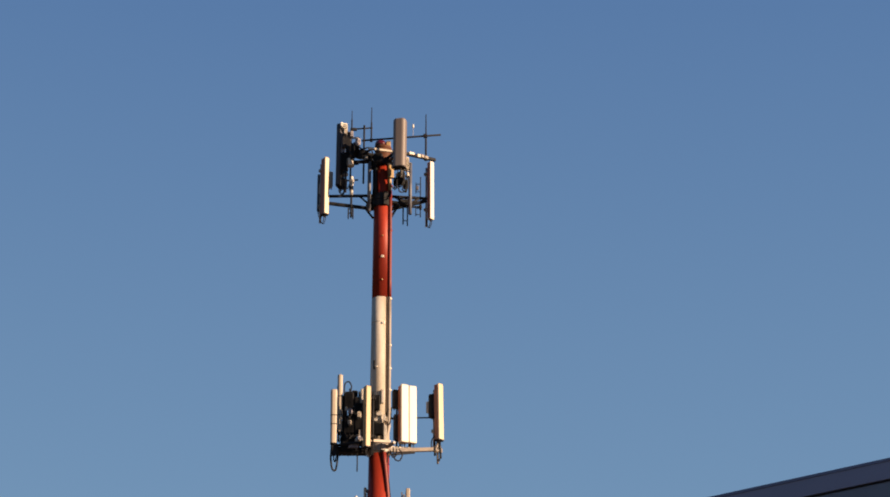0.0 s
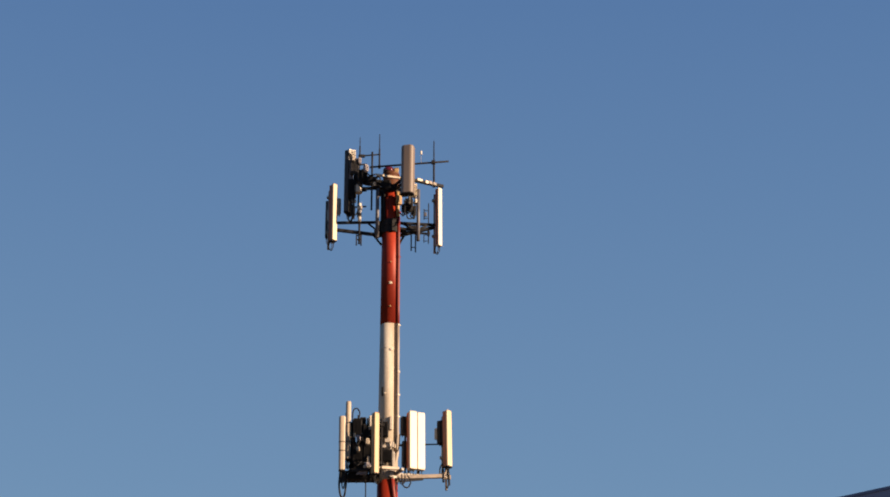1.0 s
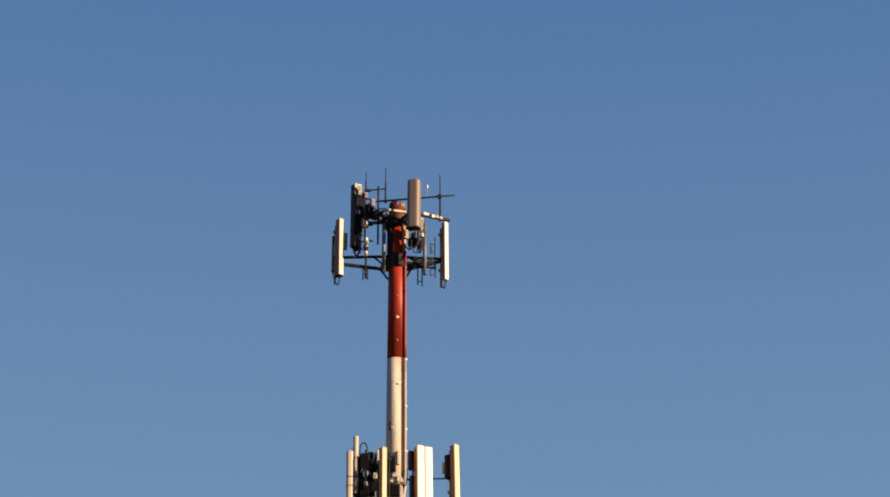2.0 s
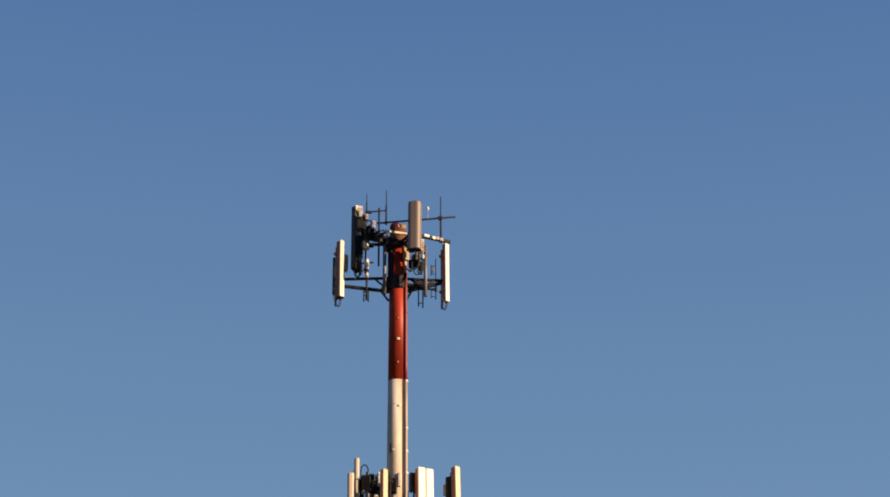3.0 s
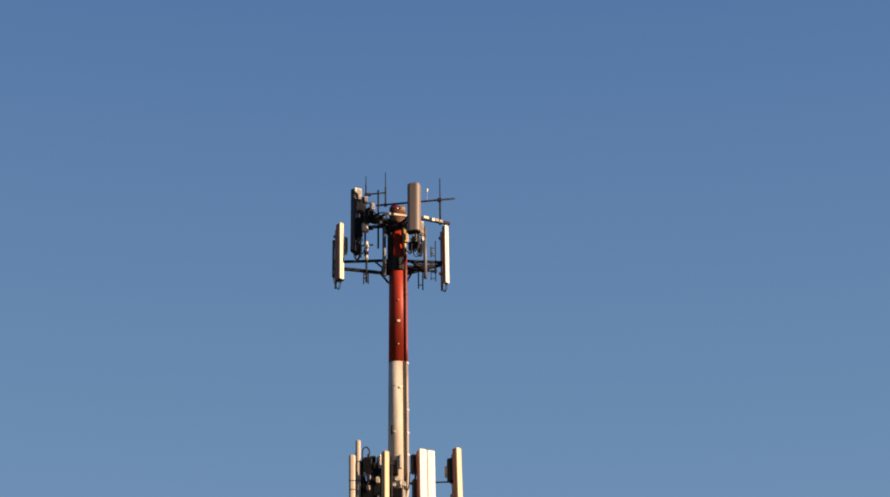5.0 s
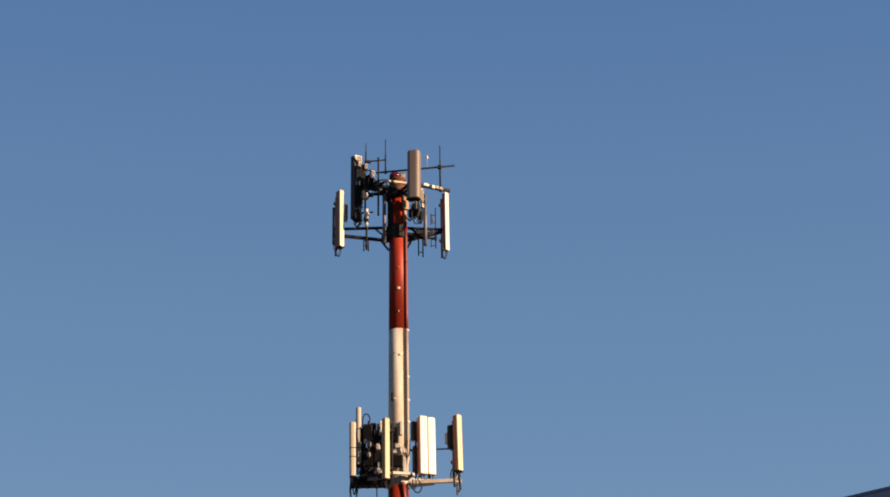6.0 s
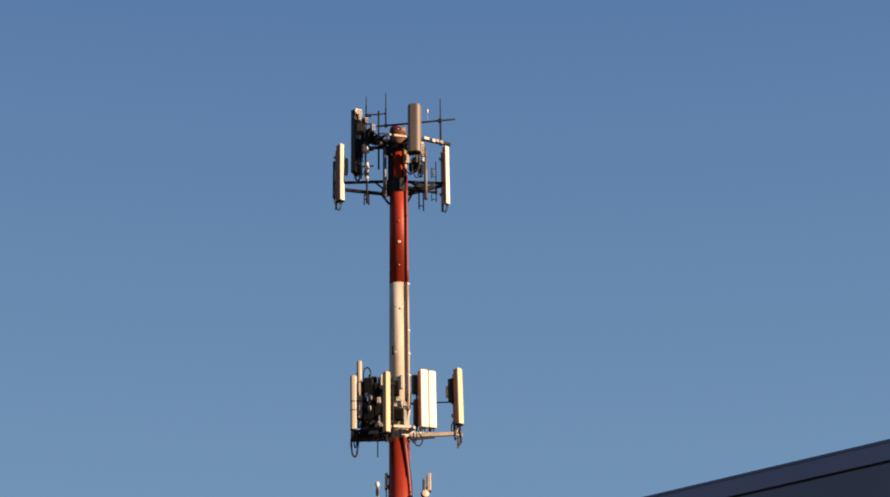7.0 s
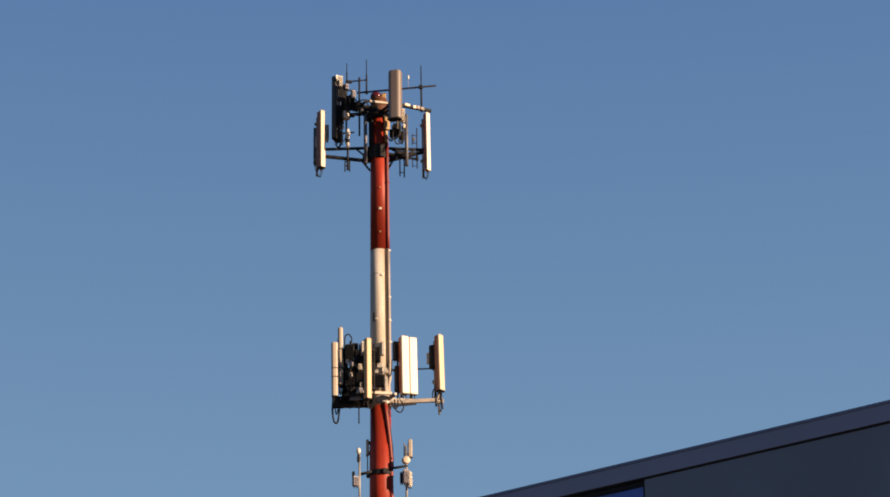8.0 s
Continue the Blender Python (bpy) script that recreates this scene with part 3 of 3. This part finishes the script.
remote_radio(-1.93, -0.14, 35.30, 0.14, 0.14, 0.62, 30, RADOME, "slim white amplifier box behind the beige panel")

# ---- third mount: the crowded one ----
low_mount = mount("antenna_mount", 24.7, "steel platform mount crowded with panels round the white band's foot")
collar(low_mount, 24.60, 24.86, 0.06, GALV)
collar(low_mount, 25.72, 25.88, 0.035, PALE)
square_arm(low_mount, (0.33, 0.15, 24.68), (2.04, -0.38, 24.90), 0.13, BROWNSTEEL, "arm", "sunlit dusty brown arm")
square_arm(low_mount, (-0.46, 0.80, 24.84), (0.42, 0.62, 24.84), 0.10, PALE, "boom", "sunlit pale boom")
square_arm(low_mount, (0.28, -0.15, 24.90), (1.32, -0.62, 24.97), 0.10, GALV, "boom", "galvanised boom")
square_arm(low_mount, (0.25, 0.25, 24.74), (0.55, 0.70, 24.80), 0.10, GALV)
square_arm(low_mount, (0.38, 0.64, 24.84), (0.40, 0.30, 24.80), 0.08, GALV, "boom")
square_arm(low_mount, (-0.35, 0.25, 24.70), (-1.55, 0.30, 24.70), 0.12)
square_arm(low_mount, (-0.35, -0.15, 24.70), (-1.45, -0.10, 24.70), 0.12)
square_arm(low_mount, (-1.48, -0.12, 24.72), (-1.48, 0.44, 24.72), 0.10, name="boom")
square_arm(low_mount, (-0.46, 0.80, 24.80), (-1.50, 0.36, 24.80), 0.08, name="boom")
square_arm(low_mount, (-0.30, 0.25, 24.72), (-0.42, 0.80, 24.80), 0.08)
bm = bmesh.new()
for k in range(9):
    box(bm, (0.95, 0.035, 0.05), at(-0.93, -0.1 + 0.05 * k, 24.60), bevel=0)
for k in range(4):
    box(bm, (0.04, 0.46, 0.06), at(-1.38 + 0.3 * k, 0.1, 24.59), bevel=0)
part("grating", bm, OLDSTEEL, low_mount, "dark steel walkway grating", local=False)
arm(low_mount, (1.10, -0.40, 26.08), (1.93, -0.44, 26.10), 0.025, OLDSTEEL, "tie_bar")
arm(low_mount, (-1.42, 0.12, 25.95), (-0.3, 0.1, 25.95), 0.045, OLDSTEEL, "rail")
arm(low_mount, (-1.40, 0.10, 25.30), (-0.3, 0.08, 25.30), 0.045, OLDSTEEL, "rail")
arm(low_mount, (-1.36, 0.06, 26.30), (-0.3, 0.08, 26.30), 0.035, OLDSTEEL, "rail")
for u, d, z0, z1 in ((-1.05, 0.08, 24.6, 27.0), (-0.72, 0.06, 24.6, 26.9), (-0.52, 0.1, 24.6, 26.7), (0.60, -0.52, 24.75, 27.1)):
    arm(low_mount, (u, d, z0), (u, d, z1), 0.035, OLDSTEEL, "pipe")
arm(low_mount, (0.60, -0.52, 26.05), (0.22, -0.2, 26.05), 0.04, OLDSTEEL, "standoff")
arm(low_mount, (-0.75, 0.2, 24.65), (-0.75, 0.2, 23.90), 0.022, OLDSTEEL, "drop_rod")
for u in (-0.2, 0.12):
    arm(low_mount, (u, 0.36, 25.0), (u, 0.44, 25.9), 0.022, PALE, "rod", "pale thin rod")
bm = box(bmesh.new(), (0.24, 0.20, 0.20), at(2.02, -0.38, 24.91), rz=40)
box(bm, (0.28, 0.05, 0.16), at(2.08, -0.35, 24.85), rz=10)
part("end_bracket", bm, BROWNSTEEL, low_mount, "dusty brown end bracket", local=False)
for u, z0, z1, mat in ((1.96, 24.67, 25.27, OLDSTEEL), (2.06, 24.37, 25.20, BROWNSTEEL), (2.16, 24.57, 25.05, OLDSTEEL)):
    arm(low_mount, (u, -0.37, z0), (u - 0.02, -0.41, z1), 0.04, mat, "end_pipe", "short pipe stub")
square_arm(low_mount, (0.45, 0.20, 24.52), (1.25, -0.12, 24.70), 0.07, OLDSTEEL, "brace")
bm = box(bmesh.new(), (0.30, 0.08, 0.07), at(-0.92, 0.36, 24.72), rz=-10)
part("name_plate", bm, PALE, low_mount, "small pale plate", local=False)
bm = box(bmesh.new(), (0.34, 0.07, 0.09), at(-0.66, 0.42, 24.98))
part("splice_plate", bm, PALE, low_mount, "pale splice plate", local=False)
arm(low_mount, (-0.66, 0.42, 24.98), (-0.72, 0.06, 24.98), 0.03, OLDSTEEL, "standoff")

panel_antenna(-1.565, 0.60, 24.75, 26.77, 0.23, 0.17, 8, DULL, "weathered beige panel antenna over the platform's edge", lean=-0.6, bands=(0.36, 0.52), rounded=0.08)
panel_antenna(-1.385, 0.20, 25.30, 27.47, 0.175, 0.15, 12, DULL, "tall narrow beige panel antenna on the platform", lean=-0.4, bands=(0.30, 0.62), rounded=0.07)
panel_antenna(-0.41, 1.00, 24.49, 26.75, 0.25, 0.19, -60, TAN, "narrow beige panel antenna turned half away", lean=-0.3)
panel_antenna(0.85, -0.15, 25.06, 27.21, 0.29, 0.28, 26, RADOME, "bright white panel antenna, one of a close pair", lean=-0.5, tray=SIDESHADE, group="close pair of white panels")
panel_antenna(1.15, -0.29, 25.09, 27.21, 0.29, 0.19, 24, RADOME, "bright white panel antenna, one of a close pair", lean=-0.5, group="close pair of white panels")
panel_antenna(2.12, -0.24, 25.16, 27.27, 0.27, 0.22, 50, AGED, "white panel antenna at the end of the galvanised arm", lean=-1.3, rounded=0.05, tray=SIDESHADE)
for u, d, z, w, dep, h, phi in ((-1.07, 0.22, 26.48, 0.32, 0.24, 0.62, 0), (-0.76, 0.22, 26.28, 0.26, 0.22, 0.58, 15), (-1.04, 0.24, 25.56, 0.36, 0.26, 0.66, -5),
                                (-0.70, 0.24, 25.52, 0.32, 0.24, 0.60, 10), (-0.55, 0.24, 26.52, 0.18, 0.2, 0.60, 10), (-0.98, 0.24, 24.98, 0.40, 0.24, 0.38, 0),
                                (-0.58, 0.26, 25.05, 0.28, 0.24, 0.36, 0)):
    remote_radio(u, d, z, w, dep, h, phi)
for u, d, z, w, dep, h, phi in ((-1.20, 0.26, 24.74, 0.34, 0.24, 0.34, 5), (-0.84, 0.30, 24.70, 0.34, 0.24, 0.30, -5), (-0.52, 0.34, 24.72, 0.22, 0.22, 0.28, 10),
                                (-0.90, 0.16, 26.02, 0.20, 0.2, 0.40, 0), (-0.56, 0.22, 25.98, 0.20, 0.2, 0.34, 5), (-1.22, 0.14, 25.98, 0.16, 0.2, 0.50, 0)):
    remote_radio(u, d, z, w, dep, h, phi, label="dark grey radio unit crowded over the platform")
for u, d, z, w, h in ((-0.98, 0.40, 24.80, 0.10, 0.10), (-0.66, 0.40, 25.24, 0.09, 0.20), (-1.16, 0.38, 26.12, 0.08, 0.12)):
    remote_radio(u, d, z, w, 0.10, h, 10, PALE, "tiny pale connector box among the radio units")
for u, d, z, w, h in ((-1.25, 0.06, 26.42, 0.20, 0.56), (-1.22, 0.10, 25.42, 0.24, 0.62), (-1.26, 0.06, 24.98, 0.20, 0.34), (-0.88, 0.12, 26.62, 0.22, 0.50), (-0.86, 0.14, 25.56, 0.20, 0.70), (-0.44, 0.30, 25.46, 0.16, 0.60)):
    remote_radio(u, d, z, w, 0.2, h, 4, label="dark grey radio unit crowded over the platform")
remote_radio(-1.02, 0.44, 26.02, 0.15, 0.10, 0.16, 10, LAVENDER, "pale grey filter box among the radio units")
remote_radio(-0.66, 0.46, 25.02, 0.20, 0.10, 0.12, 25, LAVENDER, "pale grey filter box among the radio units")
remote_radio(-0.88, 0.50, 24.70, 0.34, 0.08, 0.07, 5, LAVENDER, "low pale grey tray over the platform")
remote_radio(-0.60, 0.30, 26.62, 0.13, 0.12, 0.50, 30, PALE, "slim pale amplifier beside the dark radio units")
remote_radio(-0.12, 0.52, 26.30, 0.30, 0.22, 0.52, 0, mat=RADIO, label="dark grey finned radio unit against the white pole")
remote_radio(0.57, -0.36, 26.74, 0.26, 0.24, 0.66, 20, mat=GREYBOX, label="dark grey finned radio unit beside the white panels")
remote_radio(-0.04, 0.54, 25.32, 0.44, 0.24, 0.42, 0, mat=RADIO, label="wide dark grey radio unit against the white pole")
remote_radio(0.60, -0.36, 25.70, 0.22, 0.24, 0.90, 15, mat=GREYBOX, label="tall dark grey radio unit beside the white panels")
remote_radio(1.86, -0.34, 26.48, 0.22, 0.26, 0.84, 60, label="dark grey radio unit behind the end panel")
remote_radio(-1.03, 0.42, 25.62, 0.12, 0.10, 0.12, 0, PALE, "small pale splice box among the radio units")
remote_radio(-0.70, 0.42, 25.90, 0.14, 0.10, 0.18, 10, PALE, "small pale splice box among the radio units")
for u, z in ((-0.2, 26.3), (0.05, 25.3)):
    arm(low_mount, (u, 0.55, z), (u, 0.25, z), 0.04, OLDSTEEL, "standoff")
bm = box(bmesh.new(), (0.22, 0.14, 0.36), at(-1.55, 0.52, 24.56), rz=-20)
part("cable_boot", bm, RUBBER, low_mount, "black rubber cable boot", local=False)
cable([(-1.63, 0.55, 24.7), (-1.66, 0.5, 24.3), (-1.60, 0.5, 23.90), (-1.48, 0.45, 23.9), (-1.42, 0.4, 24.4), (-1.40, 0.35, 24.75)], 0.034, "black cable loop hanging beneath the platform")
cable([(-1.53, 0.52, 24.75), (-1.56, 0.5, 24.3), (-1.50, 0.45, 24.2), (-1.44, 0.4, 24.75)], 0.022, "short black cable loop beneath the platform")
cable([(-1.25, 0.15, 26.5), (-1.24, 0.2, 27.1), (-1.1, 0.2, 27.22), (-1.0, 0.2, 27.05), (-1.04, 0.2, 26.8)], 0.024, "black cable loop above the radio units")
cable([(0.5, 0.3, 24.75), (0.55, 0.3, 24.35), (0.72, 0.25, 24.28), (0.82, 0.25, 24.5), (0.70, 0.3, 24.7)], 0.024, "black cable coil beneath the galvanised arm")
cable([(0.62, 0.3, 24.7), (0.60, 0.3, 24.45), (0.48, 0.3, 24.40), (0.40, 0.3, 24.65)], 0.022, "black cable coil beneath the galvanised arm")
cable([(1.96, -0.24, 25.35), (1.85, -0.24, 25.2), (1.84, -0.29, 24.95), (1.95, -0.34, 24.83)], 0.022, "black jumper cable at the arm's end")
cable([(2.1, -0.29, 25.15), (2.16, -0.32, 24.75), (2.1, -0.34, 24.45), (2.03, -0.40, 24.6)], 0.02, "black jumper cable at the arm's end")
cable([(-1.04, 0.3, 25.25), (-0.95, 0.4, 25.1), (-0.7, 0.4, 25.2), (-0.70, 0.3, 25.3)], 0.02, "black jumper cable between the radio units")
for u0, z0, u1, z1, sag in ((-1.15, 26.2, -1.0, 25.9, 0.12), (-0.9, 26.1, -0.62, 26.3, 0.2), (-1.2, 25.3, -0.9, 25.2, 0.18), (-0.66, 25.3, -0.4, 25.0, 0.1), (-1.25, 24.9, -0.8, 24.85, 0.2), (-0.2, 26.1, -0.05, 25.6, -0.05), (0.42, 26.2, 0.3, 25.6, 0.05)):
    um, zm = (u0 + u1) / 2, min(z0, z1) - sag
    cable([(u0, 0.34, z0), (u0 + 0.3 * (um - u0), 0.42, z0 - 0.7 * (z0 - zm)), (um, 0.44, zm), (u1, 0.36, z1)], 0.02, "black jumper cable among the radio units")
cable([(0.30, 0.22, 24.6), (0.28, 0.32, 24.1), (0.34, 0.28, 23.6), (0.40, 0.12, 23.0), (0.42, 0.08, 22.3)], 0.03, "black cable running down the red pole")
for u, d, z, w, h in ((-0.02, 0.44, 25.95, 0.20, 0.16), (0.14, 0.42, 25.80, 0.14, 0.22), (0.20, 0.40, 25.25, 0.10, 0.60), (-0.14, 0.44, 25.72, 0.12, 0.10), (0.10, 0.42, 26.6, 0.10, 0.5)):
    bm = box(bmesh.new(), (w, 0.16, h), at(u, d - 0.06, z), rz=15)
    part("bracket", bm, GALV, low_mount, "grey steel bracket on the pole", local=False)
cable([(-0.76, 0.3, 26.0), (-0.82, 0.4, 25.9), (-0.98, 0.4, 26.05), (-1.05, 0.3, 26.2)], 0.02, "black jumper cable between the radio units")

# ---- lowest mount ----
base_mount = mount("antenna_mount", 22.1, "dark steel pipe mount low on the red band")
collar(base_mount, 22.02, 22.20, 0.06)
arm(base_mount, (-0.3, 0.3, 22.13), (-0.75, 0.3, 22.03), 0.05)
arm(base_mount, (0.3, 0.36, 22.2), (0.93, 0.40, 22.28), 0.045)
arm(base_mount, (-0.73, 0.34, 20.6), (-0.73, 0.34, 22.9), 0.035, GALV, "pipe", "pale galvanised pipe")
arm(base_mount, (0.89, 0.38, 20.6), (0.89, 0.38, 23.0), 0.04, GALV, "pipe", "pale galvanised pipe")
arm(base_mount, (-0.46, 0.1, 22.1), (-0.46, 0.1, 22.8), 0.02, OLDSTEEL, "rod")
dish = thing("omni_antenna", Matrix.Translation(at(-0.76, 0.38, 22.72)), "small white ball-topped antenna on the pale pipe", "antenna")
part("ball", turned([(0.03, 0.03), (0.065, 0.07), (0.078, 0.14), (0.065, 0.20), (0.03, 0.24)], 16), RADOME, dish, smooth=True)
part("stem", turned([(0.05, -0.26), (0.06, -0.12), (0.03, 0.04)], 12), OLDSTEEL, dish)
remote_radio(-0.86, 0.48, 21.72, 0.22, 0.18, 0.32, 25, LAVENDER, "pale grey amplifier box on the lower pipe")
remote_radio(-0.94, 0.34, 21.98, 0.10, 0.12, 0.24, 0, label="small dark box on the lower pipe")
panel_antenna(-0.47, 0.02, 22.77, 23.37, 0.13, 0.06, -60, DULL, "short slim panel antenna close to the pole", tails=0)
panel_antenna(1.03, 0.40, 22.55, 23.22, 0.14, 0.09, 2, DULL, "short grey-beige panel antenna on the lower mount", tails=0, pipe=False)
arm(base_mount, (0.89, 0.38, 22.72), (1.0, 0.36, 22.72), 0.03, GALV, "standoff")
arm(base_mount, (0.82, 0.36, 22.5), (0.82, 0.36, 23.1), 0.022, GALV, "rod", "pale thin rod")
arm(base_mount, (0.82, 0.36, 22.6), (0.89, 0.38, 22.6), 0.022, GALV, "standoff")
drum = thing("drum_antenna", Matrix.Translation(at(0.87, 0.42, 22.47)) @ pose(0, 0, 0, 90, 0, 20), "small beige drum antenna on the lower mount", "antenna")
part("shroud", turned([(0.11, -0.06), (0.135, -0.04), (0.135, 0.10), (0.12, 0.12), (0.04, 0.135)], 22), DULL, drum)
part("hub", turned([(0.05, -0.14), (0.07, -0.12), (0.07, -0.05)], 12), OLDSTEEL, drum)
remote_radio(0.88, 0.52, 21.84, 0.23, 0.20, 0.46, 20, LAVENDER, "pale grey radio unit on the lower mount")
remote_radio(0.72, 0.44, 21.84, 0.11, 0.16, 0.34, 0, label="dark radio unit beside the pale one")
remote_radio(1.0, 0.50, 21.75, 0.14, 0.14, 0.50, 40, PALE, "slim pale splice box on the lower mount")
arm(base_mount, (0.68, 0.34, 21.84), (0.98, 0.36, 21.84), 0.03, OLDSTEEL, "rail")
arm(base_mount, (-0.95, 0.34, 21.85), (-0.73, 0.34, 21.85), 0.025, OLDSTEEL, "rail")

# ---- the building ----
CORNER = Vector((0.978, 33.31, 0.012))
LONG, DEEP = 24.0, 12.0
house = thing("office_building", Matrix(((0.7776, 0.6284, 0, CORNER.x), (-0.6284, 0.7776, 0, CORNER.y), (0, 0, 1, CORNER.z), (0, 0, 0, 1))),
              "shaded dark grey flat-roofed building with metal roof edge", "building")


def block(name, x0, x1, y0, y1, z0, z1, mat, parent=None, label="", bevel=0.01):
    return part(name, box(bmesh.new(), (x1 - x0, y1 - y0, z1 - z0), ((x0 + x1) / 2, (y0 + y1) / 2, (z0 + z1) / 2), bevel=bevel), mat, parent or house, label)


F, LEFT = 0.03, -6.0
# front wall, with the one window that shows, then the other three
W0, W1, WZ0, WZ1 = 0.6, 2.74, 9.0, 10.67
block("wall", LEFT + F, W0, F, F + 0.3, 0, 10.69, WALLPAINT)
block("wall", W1, LONG - F, F, F + 0.3, 0, 10.69, WALLPAINT)
block("wall", W0, W1, F, F + 0.3, 0, WZ0, WALLPAINT, bevel=0)
block("wall", LEFT + F, LEFT + F + 0.3, F + 0.3, DEEP - F, 0, 10.69, WALLPAINT)
block("wall", LONG - F - 0.3, LONG - F, F + 0.3, DEEP - F, 0, 10.69, WALLPAINT)
block("wall", LEFT + F + 0.3, LONG - F - 0.3, DEEP - F - 0.3, DEEP - F, 0, 10.69, WALLPAINT)
block("roof", LEFT + F + 0.3, LONG - F - 0.3, F + 0.3, DEEP - F - 0.3, 10.2, 10.5, ROOFING)
win = part("window", box(bmesh.new(), (W1 - W0 - 0.08, 0.03, WZ1 - WZ0 - 0.08), ((W0 + W1) / 2, F + 0.06, (WZ0 + WZ1) / 2), bevel=0), BLUEGLASS, house, "blue tinted window")
for x in (W0 + 0.02, W1 - 0.02):
    part("jamb", box(bmesh.new(), (0.04, 0.08, WZ1 - WZ0), (x, F + 0.06, (WZ0 + WZ1) / 2), bevel=0.004), OLDSTEEL, win, "dark metal window jamb")
part("head", box(bmesh.new(), (W1 - W0 - 0.08, 0.09, 0.075), ((W0 + W1) / 2, F + 0.06, WZ1 - 0.0375), bevel=0.004), OLDSTEEL, win, "dark metal window head")
part("sill", box(bmesh.new(), (W1 - W0 - 0.08, 0.10, 0.04), ((W0 + W1) / 2, F + 0.05, WZ0 + 0.02), bevel=0.004), OLDSTEEL, win, "dark metal window sill")
# the folded sheet-metal roof edge over a dark recessed joint
block("fascia", LEFT, LONG, 0.0, 0.30, 10.715, 10.975, COPING, label="dark blue-grey folded metal roof edge", bevel=0.004)
block("coping", LEFT - 0.02, LONG, -0.012, 0.34, 10.975, 11.022, CAPPING, label="darker navy metal coping", bevel=0.006)
block("fascia", LEFT, LEFT + 0.30, 0.30, DEEP, 10.715, 10.985, COPING)
block("fascia", LONG - 0.30, LONG, 0.30, DEEP, 10.715, 10.985, COPING)
block("fascia", LEFT + 0.30, LONG - 0.30, DEEP - 0.30, DEEP, 10.715, 10.985, COPING)
block("drip_joint", LEFT + 0.02, LONG - 0.02, 0.02, 0.30, 10.685, 10.717, RUBBER, label="dark recessed joint", bevel=0)
